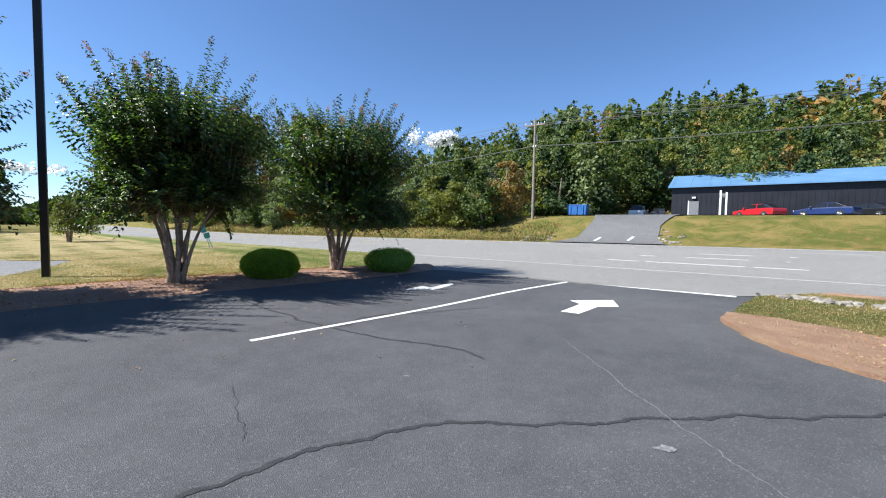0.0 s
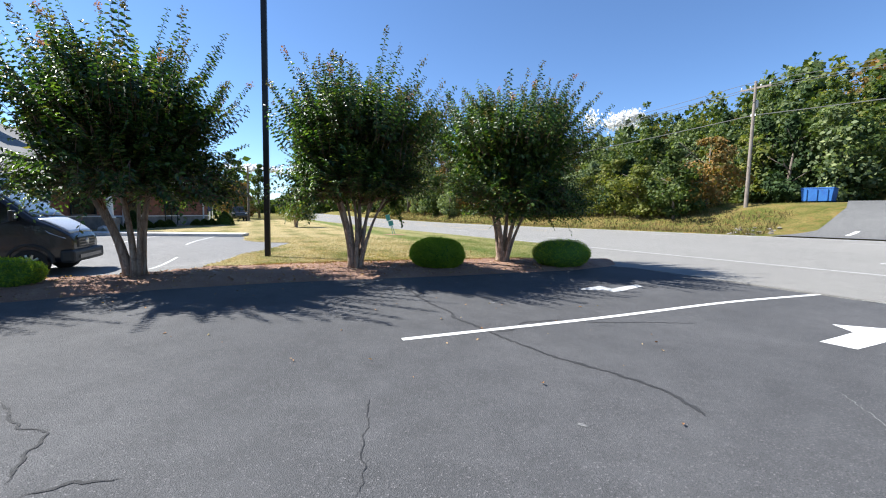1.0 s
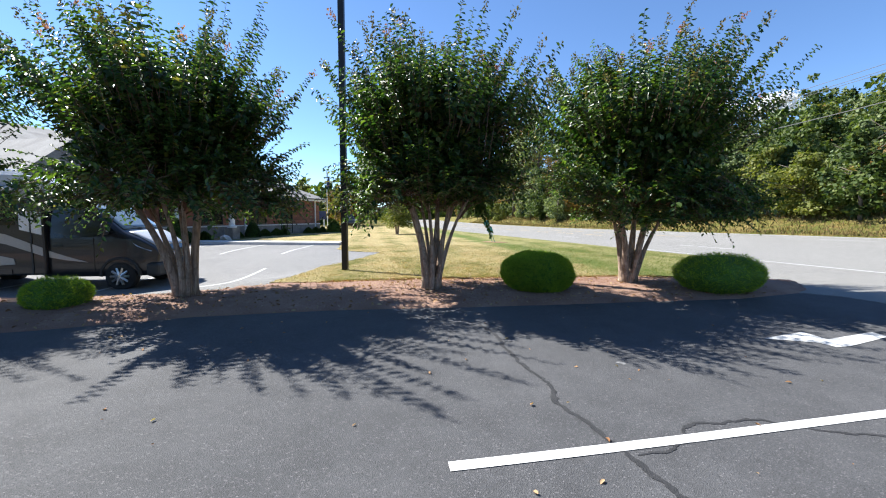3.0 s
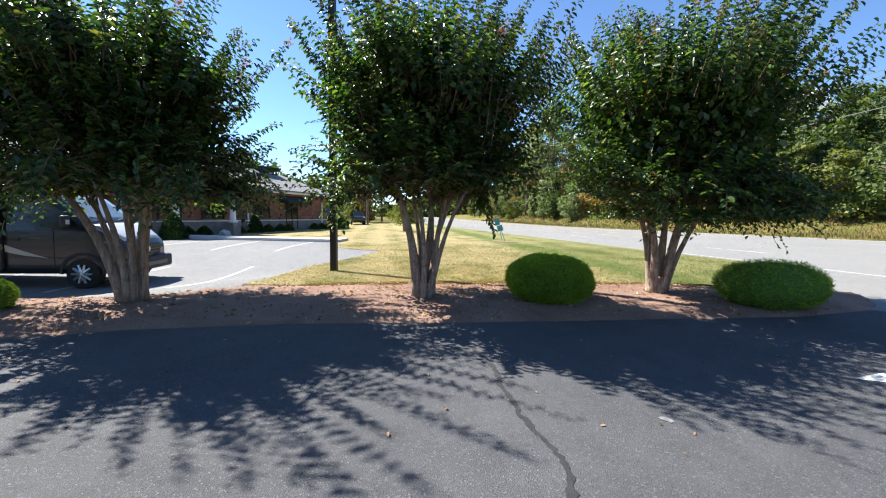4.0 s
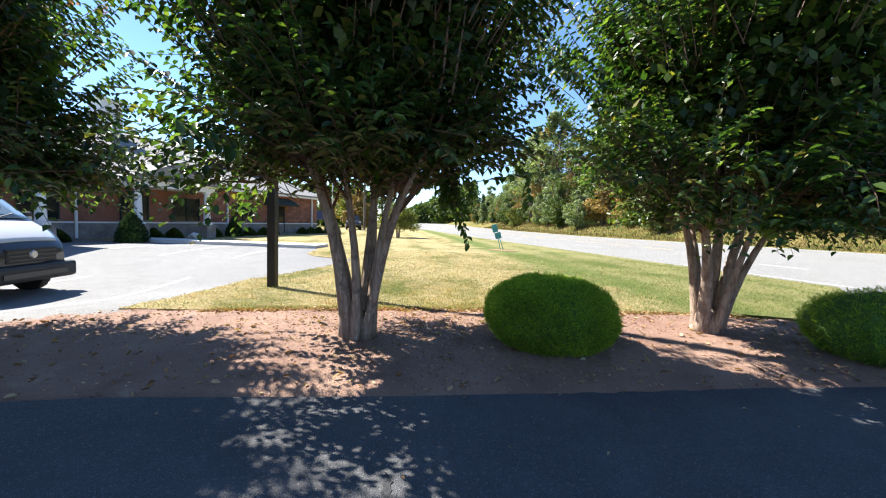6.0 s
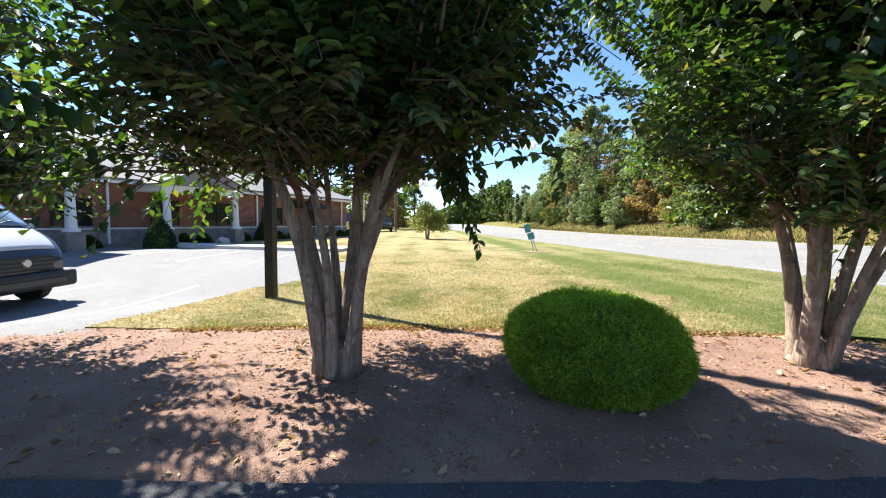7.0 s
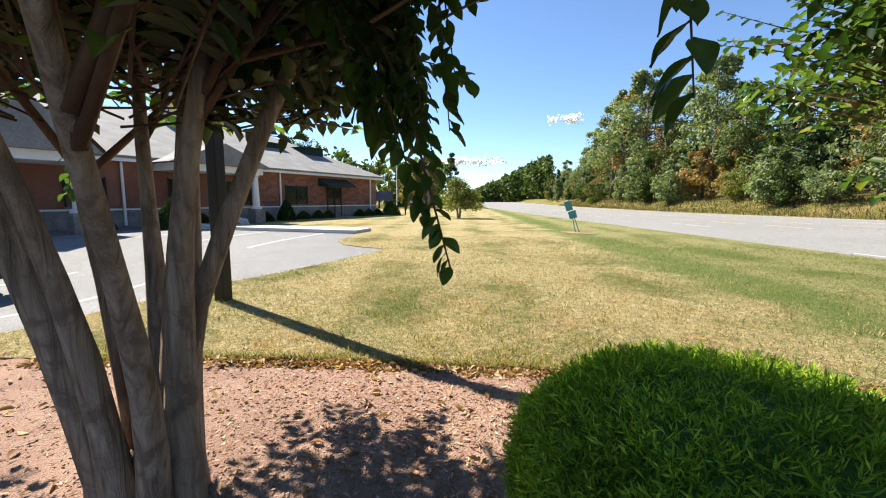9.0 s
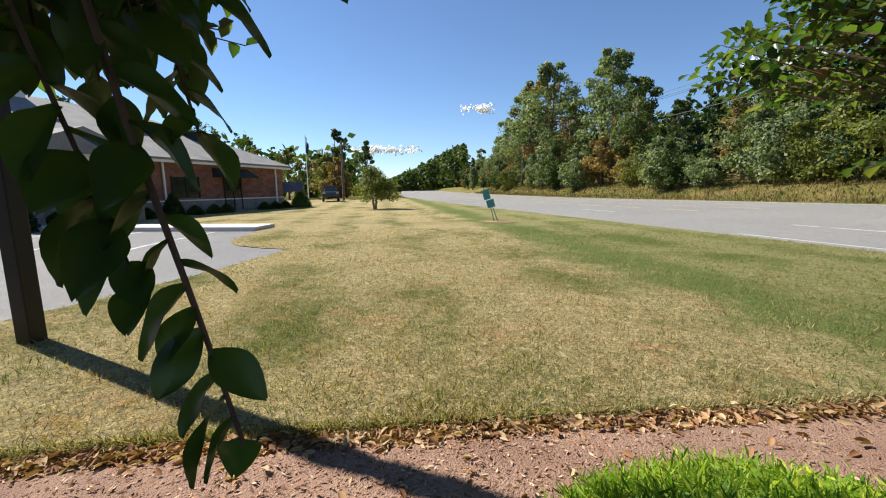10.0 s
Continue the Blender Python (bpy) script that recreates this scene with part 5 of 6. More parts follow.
for sg in (-1, 1):
    def side_panel(nm, prof, mt, lb=""):
        y = sg * 1.095
        bm = bmesh.new()
        f = bm.faces.new([bm.verts.new((x, y, z)) for x, z in prof])
        g = bmesh.ops.extrude_face_region(bm, geom=[f])["geom"]
        for v in g:
            if isinstance(v, bmesh.types.BMVert):
                v.co.y -= sg * 0.03
        bmesh.ops.recalc_face_normals(bm, faces=bm.faces)
        part(nm, bm, mt, rv, lb)
    side_panel("swoosh", [(-1.4, 0.90), (-2.2, 1.20), (-3.2, 1.38), (-4.6, 1.36), (-6.2, 1.22), (-6.2, 1.42), (-4.4, 1.58), (-3.0, 1.58), (-2.2, 1.44), (-1.4, 1.10)], RVT, "pale taupe painted swoosh")
    side_panel("swoosh", [(-2.02, 0.70), (-3.2, 0.62), (-6.2, 0.62), (-6.2, 0.95), (-3.6, 1.02), (-2.5, 0.95), (-2.05, 0.84)], RVT, "pale taupe painted swoosh")
    side_panel("front_panel", [(-1.40, 1.42), (-1.88, 1.55), (-1.88, 2.02), (-1.40, 1.98)], WHITEP, "white painted panel behind the door")
    side_panel("overcab_panel", [(-1.05, 2.36), (-2.05, 2.30), (-2.05, 2.54), (-1.15, 2.52)], RVT, "pale taupe panel over the cab")
    side_panel("panel_window", [(-1.98, 1.66), (-3.3, 1.66), (-3.3, 2.2), (-1.98, 2.2)], M_GLASS)
    side_panel("panel_window", [(-4.2, 1.75), (-5.7, 1.75), (-5.7, 2.25), (-4.2, 2.25)], M_GLASS)
    side_panel("seam", [(-1.62, 0.45), (-1.66, 0.45), (-1.66, 2.6), (-1.62, 2.6)], M_PLASTIC)
    side_panel("compartment", [(-2.1, 0.46), (-3.2, 0.46), (-3.2, 0.58), (-2.1, 0.58)], RVG_)
part("awning_roll", one_tube([(-1.9, -1.14, 2.55), (-5.9, -1.14, 2.55)], 0.07, 8), RVL, rv)
part("roof_unit", one_box(-3.6, -0.35, 2.88, -2.8, 0.35, 3.12, bevel=0.05), WHITEP, rv)

# ---- marks and cracks in the lot ----
painted("arrow_mark", [seen_low(p) for p in ((2.18, 7.42), (2.46, 7.24), (3.05, 7.90), (3.47, 7.92), (3.66, 8.66), (2.70, 8.53), (2.78, 8.14))], 0.006, "white painted turn arrow on the exit lane")
painted("arrow_mark", [(-0.98, 10.28), (-0.55, 10.98), (-0.30, 10.78), (0.22, 11.55), (0.36, 11.40), (-0.10, 10.60), (-0.24, 10.45), (-0.42, 10.52)], 0.006, "worn white turn arrow in the tree's shade", M_WORN)


M_SCUFF = surface("pale_scuff", (0.09, 0.09, 0.09), (0.24, 0.24, 0.24), 26, 90, 0.9)


def crack(pts, width, z=0.004, seed=1, name="crack", mat=M_SEAL, label="dark filled crack running across the asphalt"):
    """A wandering ribbon of crack filler."""
    r = random.Random(seed)
    fine = []
    for (x0, y0), (x1, y1) in zip(pts, pts[1:]):
        n = max(2, int(math.hypot(x1 - x0, y1 - y0) / 0.022))
        for k in range(n):
            f = k / n
            fine.append((x0 + (x1 - x0) * f, y0 + (y1 - y0) * f))
    fine.append(pts[-1])
    verts, faces = [], []
    for i, (x, y) in enumerate(fine):
        x2, y2 = fine[min(i + 1, len(fine) - 1)]
        x1, y1 = fine[max(i - 1, 0)]
        d = Vector((x2 - x1, y2 - y1)).normalized()
        n = Vector((-d.y, d.x))
        o = 0.06 * noise.noise((x * 2.2, y * 2.2, seed)) + 0.03 * noise.noise((x * 9, y * 9, seed)) + 0.012 * noise.noise((x * 31, y * 31, seed))
        w = width * (0.45 + 0.8 * abs(noise.noise((x * 7, y * 7, seed + 5))) + 0.7 * abs(noise.noise((x * 33, y * 33, seed + 8)))) * min(1, (i + 1) / 6, (len(fine) - i) / 6)
        for sg in (-1, 1):
            p = Vector((x, y)) + n * (o + sg * w * 0.5)
            verts.append((p.x, p.y, z + lot_dip(p.x, p.y)))
    for i in range(len(fine) - 1):
        faces.append((2 * i, 2 * i + 2, 2 * i + 3, 2 * i + 1))
    ob = raw(name, verts, faces, mat)
    for f in ob.data.polygons:
        if f.normal.z < 0:
            ob.data.flip_normals()
            break
    return tagged(ob, label, "crack", kind="structure")


crack([(-2.1, 1.2), (-1.41, 2.16), (-0.9, 2.65), (-0.08, 3.04), (0.8, 3.1), (1.3, 3.12), (1.74, 3.23), (2.7, 3.28), (3.73, 3.33), (4.8, 3.35)], 0.055, seed=1)
crack([(-4.3, 8.3), (-3.58, 7.74), (-3.2, 7.38), (-2.6, 6.95), (-2.38, 6.62), (-1.69, 6.18), (-1.2, 5.83), (-0.64, 5.56), (0.02, 5.26), (0.29, 5.12), (0.52, 4.72)], 0.06, seed=2)
crack([(-1.62, 6.2), (-1.45, 6.48), (-1.4, 7.0), (-0.97, 7.44), (-0.36, 7.7), (0.31, 8.16), (1.0, 8.5)], 0.035, seed=3)
crack([(-3.12, 2.02), (-3.42, 2.22), (-3.55, 2.36), (-4.05, 2.41), (-4.4, 2.46)], 0.025, seed=4)
crack([(-2.9, 2.0), (-2.79, 2.18), (-2.62, 2.33)], 0.03, seed=5)
crack([(-1.97, 3.79), (-1.57, 3.1), (-1.36, 2.75)], 0.008, seed=6)
crack([(1.75, 5.9), (1.82, 3.6), (1.84, 3.3), (1.99, 2.43), (2.2, 1.6)], 0.012, seed=7, mat=M_SCUFF, label="thin pale crack of bare stones in the asphalt")

sc = random.Random(3)
for x, y, w in ((1.58, 2.76, 0.08), (-0.35, 4.1, 0.04), (-2.2, 8.0, 0.06)):
    pts = [(x + w * math.cos(a) * sc.uniform(0.5, 1.3), y + 0.6 * w * math.sin(a) * sc.uniform(0.4, 1.3)) for a in [2 * math.pi * k / 11 for k in range(11)]]
    sag_sheet("scuff", pts, M_SCUFF, "pale scuffed spot on the asphalt", "stain", lot_dip, 1, 0.005)

# stall lines on the side lot
def side_line(a, b):
    n = 8
    pts = [Vector(a).lerp(Vector(b), k / n) for k in range(n + 1)]
    d = (Vector(b) - Vector(a)).normalized()
    q = Vector((-d.y, d.x)) * 0.05
    verts = [(*(p + q * sg), 0.008 + dip(p.x, p.y)) for p in pts for sg in (1, -1)]
    faces = [(2 * i, 2 * i + 1, 2 * i + 3, 2 * i + 2) for i in range(n)]
    ob = raw("stall_line", verts, faces, M_WORN)
    tagged(ob, "white painted parking stall line", "road marking", kind="structure")


for k in range(5):
    o = Vector((-0.80, -0.60)) * 2.75 * k
    side_line(Vector((-11.6, 7.25)) + o, Vector((-14.6, 10.5)) + o)
for k in range(4):
    o = Vector((-0.82, -0.57)) * 2.75 * k
    side_line(Vector((-20.2, 16.2)) + o, Vector((-17.2, 12.6)) + o)

# ---- the right-hand verge: clay margin and a line of pale stones ----
CLAY_EDGE = [(5.3, 7.5), (4.84, 7.0), (4.48, 5.92), (4.38, 5.2), (4.54, 4.25), (5.18, 2.55), (6.4, 0.05), (8.6, 0.2), (7.3, 2.6), (6.7, 4.3), (6.5, 5.4), (6.2, 6.3), (5.8, 7.0), (5.3, 7.5)]
flat_sheet("clay_margin", ragged(CLAY_EDGE, 0.14, 0.045), 0.036, M_LITTER, 0.12, label="crumbling margin of red clay and litter along the lot", category="bare earth")
flat_sheet("clay_patch", [(9.2, 9.9), (10.2, 9.0), (11.5, 8.0), (13.5, 7.2), (16.5, 6.2), (17.0, 6.9), (13.2, 8.1), (11.0, 9.2), (9.8, 10.1)], 0.045, M_CLAY, 0.1, label="bare red clay beside the apron", category="bare earth")


def stone(x, y, z, size, seed):
    bm = bmesh.new()
    bmesh.ops.create_icosphere(bm, subdivisions=1, radius=1)
    for v in bm.verts:
        n = 1 + 0.75 * noise.noise(v.co * 1.4 + Vector((seed * 3.1, 0, 0)))
        v.co = Vector((v.co.x * size * n, v.co.y * size * 0.75 * n, v.co.z * size * 0.5 * n))
    ob = part("stone", bm, M_ROCK)
    ob.matrix_world = pose(x, y, z + size * 0.2, 0, 0, seed * 77 % 360)
    return tagged(ob, "pale grey rough stone lying on clay", "stone", "stones along the verge")


st = random.Random(8)
for k in range(64):
    f = k / 63
    x, y = 7.8 + 1.7 * f * 1.0 + st.uniform(-0.3, 0.3), 9.55 - 2.1 * f + st.uniform(-0.3, 0.25)
    stone(x, y, 0.03, st.uniform(0.05, 0.13), k)
for k in range(46):
    u, s = st.choice([(st.uniform(-4.6, -2.6), st.uniform(36.4, 41.5)), (st.uniform(-16.5, -13.4), st.uniform(36.4, 39.5))])
    stone(*xy(u, s), terrain(u, s), st.uniform(0.1, 0.26), k + 100)

# ---- bits on the ground: chips, dry leaves, grass ----
BED_LINE = [(-10.9, 3.8), (-9.3, 6.0), (-8.0, 8.2), (-6.3, 10.2), (-4.6, 12.0), (-3.0, 13.6), (-1.2, 14.8)]


def along_bed(r, n, half):
    seg = r.integers(0, len(BED_LINE) - 1, n)
    f = r.uniform(0, 1, n)
    A = np.array(BED_LINE)
    p = A[seg] + (A[seg + 1] - A[seg]) * f[:, None]
    d = unit(A[seg + 1] - A[seg])
    return p + np.stack([-d[:, 1], d[:, 0]], 1) * r.uniform(-half, half, n)[:, None]


def bed_height(x, y):
    ob = bpy.data.objects["mulch_bed"]
    hit, p, n, i = ob.ray_cast((x, y, 3.0), (0, 0, -1))
    return p.z if hit else None


def scatter(name, xy_, lift, size, slim, mat, label, category, r, tilt=0.5, cheap=True, on_bed=True):
    P = []
    for x, y in xy_:
        z = bed_height(x, y) if on_bed else lot_dip(x, y)
        if z is not None:
            P.append((x, y, z + lift))
    P = np.array(P)
    n = len(P)
    a = r.uniform(0, 6.3, n)
    D = np.stack([np.cos(a), np.sin(a), r.normal(0, tilt * 0.5, n)], 1)
    N = np.array([0, 0, 1]) + r.normal(0, tilt, (n, 3))
    L = r.uniform(size * 0.45, size * 1.4, n)
    ob = leaves(name, P, D, N, L, L * slim, mat, cheap=cheap)
    return tagged(ob, label, category, kind="stuff")


rb = np.random.default_rng(31)
near_bed = np.concatenate([along_bed(rb, 15000, 1.7), np.array([-6.0, 11.0]) + rb.normal(0, 1.1, (15000, 2))])
scatter("bark_chips", near_bed, 0.006, 0.03, 0.34, M_BARK_CHIP, "loose reddish bark chips and needles", "mulch", rb)
M_DRYLEAF = leafy("dry_leaf", [(0.0, (0.22, 0.10, 0.05)), (0.5, (0.38, 0.22, 0.12)), (1.0, (0.55, 0.42, 0.28))], 0.8, 0.2, gloss=0.2)
scatter("fallen_leaves", along_bed(rb, 1500, 1.7), 0.012, 0.06, 0.5, M_DRYLEAF, "curled dry leaves lying on mulch", "leaf litter", rb, 0.6, False)
edge = []
EDGE_LINE = np.array([(-9.1, 9.0), (-8.4, 10.0), (-7.65, 10.9), (-6.95, 11.6), (-6.2, 12.35), (-5.2, 13.3), (-4.25, 14.2), (-3.2, 15.1)])
seg = rb.integers(0, len(EDGE_LINE) - 1, 2600)
ee = EDGE_LINE[seg] + (EDGE_LINE[seg + 1] - EDGE_LINE[seg]) * rb.uniform(0, 1, 2600)[:, None] + np.array([0.07, -0.07]) + rb.normal(0, 0.05, (2600, 2))
scatter("edge_leaves", ee, 0.015, 0.06, 0.45, M_DRYLEAF, "dry leaves gathered along the lawn's cut edge", "leaf litter", rb, 0.6, False)
lotleaf = np.array([(rb.uniform(-8, 0.5), rb.uniform(4, 11)) for q in range(90)])
scatter("lot_leaves", lotleaf, 0.012, 0.042, 0.5, M_DRYLEAF, "a few dry leaves scattered on asphalt", "leaf litter", rb, 0.4, False, on_bed=False)


def inside(poly, x, y):
    c = False
    for (x0, y0), (x1, y1) in zip(poly, poly[1:] + poly[:1]):
        if (y0 > y) != (y1 > y) and x < (x1 - x0) * (y - y0) / (y1 - y0) + x0:
            c = not c
    return c


litter = np.array([(x, y) for x, y in rb.uniform((4.4, 1.5), (7.4, 7.6), (7000, 2)) if inside(CLAY_EDGE, x - 0.06, y)])
scatter("clay_litter", litter, 0.042, 0.045, 0.4, M_DRYLEAF, "brown leaf litter and clods on the clay margin", "leaf litter", rb, 0.5, True, on_bed=False)


def grass():
    r = np.random.default_rng(41)
    P = []
    for q in range(260000):
        a, d = r.uniform(0, 6.3), 12.5 * r.uniform() ** 0.85
        x, y = -6.2 + math.cos(a) * d, 11.8 + math.sin(a) * d
        if inside(LAWN, x, y):
            P.append((x, y, 0.018))
    P = np.array(P)
    n = len(P)
    D = r.normal(0, 0.55, (n, 3)) + np.array([0, 0, 0.75])
    D[:, 2] = np.abs(D[:, 2])
    along = P[:, 0] * RU.x + P[:, 1] * RU.y
    over = P[:, 0] * RS.x + P[:, 1] * RS.y
    mown = P[:, 0] * MOW[0] + P[:, 1] * MOW[1]
    rough = np.array([noise.noise((x * 0.55, y * 0.55, 4.0)) + 0.7 * noise.noise((x * 1.7, y * 1.7, 9.0)) + 0.4 * noise.noise((x * 5, y * 5, 2.0)) for x, y, z in P])
    tone = 0.55 * np.sin(2 * math.pi / MOW_STEP * mown) + 1.9 * rough + r.normal(0.25, 0.8, n)
    clump = 1.0 + 0.45 * np.clip(np.sin(9.1 * along + 2.0 * np.sin(4.3 * over)) + np.sin(8.3 * over + 1.7 * np.sin(5.1 * along)) + r.normal(0, 0.4, n), -0.6, 1.6)
    L = r.uniform(0.025, 0.06, n) * clump
    across = mown + 2.6 * rough + r.normal(0, 0.5, n)
    for pick, nm, mt, lb in (((across < 8.6) & (abs(tone - 0.1) <= 0.8), "grass", M_BLADE, "short dry and green mown grass blades"), ((across < 8.6) & (tone > 0.9), "tan_grass", M_TANBLADE, "reddish tan dead patches of mown grass"), ((across < 8.6) & (tone < -0.7), "fresh_grass", M_MIDBLADE, "greener patches of mown grass"), (across >= 8.6, "green_grass", M_GREENBLADE, "lush green mown grass near the road")):
        k = int(pick.sum())
        ob = leaves(nm, P[pick], D[pick], r.normal(0, 1, (k, 3)), L[pick], r.uniform(0.004, 0.008, k), mt, cheap=True)
        tagged(ob, lb, "grass", kind="stuff")
    # blades hanging over the cut edge
    k = 9000
    sg = r.integers(0, len(EDGE_LINE) - 1, k)
    E2 = EDGE_LINE[sg] + (EDGE_LINE[sg + 1] - EDGE_LINE[sg]) * r.uniform(0, 1, k)[:, None] + r.normal(0, 0.035, (k, 2)) + np.array([-0.02, 0.03])
    D2 = r.normal(0, 0.5, (k, 3)) + np.array([0.35, -0.35, 0.55])
    L2 = r.uniform(0.03, 0.075, k)
    ob = leaves("edge_grass", np.column_stack([E2, np.full(k, 0.012)]), D2, r.normal(0, 1, (k, 3)), L2, r.uniform(0.004, 0.008, k), M_BLADE, cheap=True)
    tagged(ob, "grass hanging over the lawn's cut edge", "grass", kind="stuff")
    P2 = []
    for q in range(34000):
        x, y = r.uniform(4.6, 11), r.uniform(2, 10)
        if inside(VERGE, x, y) and (r.uniform() < 0.22 or not inside(CLAY_EDGE, x, y)):
            P2.append((x, y, 0.03))
    P2 = np.array(P2)
    n = len(P2)
    L = r.uniform(0.02, 0.055, n)
    ob = leaves("verge_grass", P2, r.normal(0, 0.65, (n, 3)) + np.array([0, 0, 0.7]), r.normal(0, 1, (n, 3)), L, r.uniform(0.005, 0.01, n), M_BLADE, cheap=True)
    tagged(ob, "dry uneven grass on the verge", "grass", kind="stuff")


grass()


def tall_grass():
    """Unmown growth on the bank across the road."""
    r = np.random.default_rng(43)
    P = []
    for q in range(24000):
        u, s = r.uniform(-110, 0), 36.5 + 6.5 * r.uniform() ** 1.3
        if u > -13.9:
            continue
        P.append((*xy(u, s), terrain(u, s) - 0.03))
    P = np.array(P)
    n = len(P)
    L = r.uniform(0.15, 0.5, n)
    ob = leaves("bank_grass", P, r.normal(0, 0.45, (n, 3)) + np.array([0, 0, 1.0]), r.normal(0, 1, (n, 3)), L, r.uniform(0.03, 0.07, n), M_WEED, cheap=True)
    tagged(ob, "tall dry grass on the roadside bank", "grass", kind="stuff")


tall_grass()


# ---- hanging branch at the lawn side of the second tree ----
def big_leaf(L, W, seed):
    """One crape myrtle leaf, folded and wavy, along +x."""
    r = random.Random(seed)
    verts, faces = [], []
    n = 9
    droop, twist = r.uniform(0.1, 0.35), r.uniform(-0.4, 0.4)
    for i in range(n + 1):
        f = i / n
        w = W * 0.5 * (math.sin(math.pi * min(1, f * 0.96 + 0.03)) ** 0.8)
        x, z = L * f, -droop * L * f * f
        for k, sg in enumerate((-1, -0.5, 0, 0.5, 1)):
            y = sg * w
            verts.append((x, y, z + abs(sg) * w * 0.35 + 0.06 * W * math.sin(7 * f + 3 * sg + seed) + twist * y * f))
    for i in range(n):
        for k in range(4):
            faces.append((5 * i + k, 5 * i + k + 1, 5 * i + k + 6, 5 * i + k + 5))
    me = bpy.data.meshes.new("leaf")
    me.from_pydata(verts, [], faces)
    me.shade_smooth()
    me.materials.append(M_MYRTLE)
    return me


LEAF_SHAPES = [big_leaf(0.10, 0.056, k) for k in range(5)]
host = [o for o in bpy.data.objects if o.name.startswith("crape_myrtle") and o.parent is None and abs(o.location.x + 6.31) < 0.05][0]


def hanging_branch(pts, radius, step, seed, size=1.0):
    """A leafy shoot hung from the tree; every leaf a piece of its own."""
    r = random.Random(seed)
    pts = [Vector(p) - Vector(host.location) for p in pts]
    br = part("hanging_branch", one_tube(pts, [radius * (1 - 0.6 * k / (len(pts) - 1)) for k in range(len(pts))], 6), M_TWIG, host)
    total = sum((b - a).length for a, b in zip(pts, pts[1:]))
    n = int(total / step)
    for i in range(n):
        d = (i + 0.7) * total / n
        for a, b in zip(pts, pts[1:]):
            if d <= (b - a).length:
                break
            d -= (b - a).length
        p = a + (b - a).normalized() * min(d, (b - a).length)
        way = (b - a).normalized()
        side = way.cross(Vector((r.uniform(-0.5, 0.5), r.uniform(-0.5, 0.5), 1.0)))
        if side.length < 0.2:
            side = way.orthogonal()
        side = side.normalized() * (1 if i % 2 else -1)
        side = (Matrix.Rotation(r.uniform(-1.0, 1.0), 3, way) @ side)
        d_ = (side * 1.15 + way * 0.55 + Vector((0, 0, -0.35))).normalized()
        q = d_.to_track_quat("X", "Z").to_matrix().to_4x4()
        ob = new("leaf", LEAF_SHAPES[r.randrange(5)])
        ob.parent = br
        k = size * r.uniform(0.75, 1.15)
        ob.matrix_basis = Matrix.Translation(p) @ q @ Matrix.Rotation(r.uniform(-0.6, 0.6), 4, "X") @ Matrix.Diagonal((k, k, k, 1))


hanging_branch([(-5.85, 10.15, 2.35), (-5.68, 10.33, 2.0), (-5.59, 10.42, 1.75), (-5.53, 10.45, 1.5), (-5.48, 10.48, 1.3), (-5.44, 10.50, 1.15)], 0.007, 0.026, 1, 0.85)
hanging_branch([(-5.9, 10.3, 2.3), (-5.72, 10.44, 2.0), (-5.62, 10.50, 1.75), (-5.56, 10.53, 1.5)], 0.005, 0.026, 2, 0.85)
hanging_branch([(-5.9, 10.1, 2.3), (-5.70, 10.28, 2.0), (-5.62, 10.36, 1.72), (-5.56, 10.41, 1.48), (-5.52, 10.44, 1.33)], 0.005, 0.024, 3, 0.85)
hanging_branch([(-6.2, 10.5, 2.2), (-6.15, 10.75, 2.0), (-6.13, 10.84, 1.95)], 0.005, 0.035, 4)
hanging_branch([(-5.85, 10.0, 2.2), (-5.72, 10.2, 2.02), (-5.68, 10.3, 1.80), (-5.67, 10.36, 1.60)], 0.005, 0.026, 5, 1.1)
hanging_branch([(-5.05, 10.25, 2.35), (-4.82, 10.42, 2.12), (-4.72, 10.50, 1.85), (-4.70, 10.52, 1.60)], 0.005, 0.035, 6)
hanging_branch([(-6.3, 10.4, 2.3), (-6.2, 10.65, 2.12), (-6.0, 10.85, 2.05), (-5.85, 11.0, 1.95)], 0.005, 0.035, 8)
hanging_branch([(-6.9, 9.2, 2.1), (-7.3, 8.8, 1.95), (-7.6, 8.6, 1.7), (-7.7, 8.5, 1.45)], 0.006, 0.035, 9)
hanging_branch([(-7.2, 9.6, 2.2), (-7.8, 9.5, 2.0), (-8.2, 9.4, 1.7), (-8.3, 9.35, 1.42)], 0.006, 0.035, 10)

hang = random.Random(77)
for q in range(14):
    x, y = -6.02 + 0.03 * q + hang.uniform(-0.06, 0.06), 10.3 + hang.uniform(-0.15, 0.25)
    low = hang.uniform(1.6, 1.85) if q > 5 else hang.uniform(1.75, 2.0)
    hanging_branch([(x, y, 2.5), (x + 0.07, y + 0.05, 2.3), (x + 0.12, y + 0.1, 2.1), (x + 0.14, y + 0.14, low)], 0.005, 0.03, 20 + q, 0.85)

for q in range(7):
    x, y = -5.9 + 0.035 * q * hang.uniform(0.6, 1.1), 10.40 + 0.022 * q + hang.uniform(-0.03, 0.05)
    low = hang.uniform(1.60, 1.72)
    hanging_branch([(x - 0.05, y - 0.12, 2.3), (x, y, 2.05), (x + 0.02, y + 0.02, 1.85), (x + 0.03, y + 0.03, low)], 0.005, 0.03, 60 + q, 0.9)

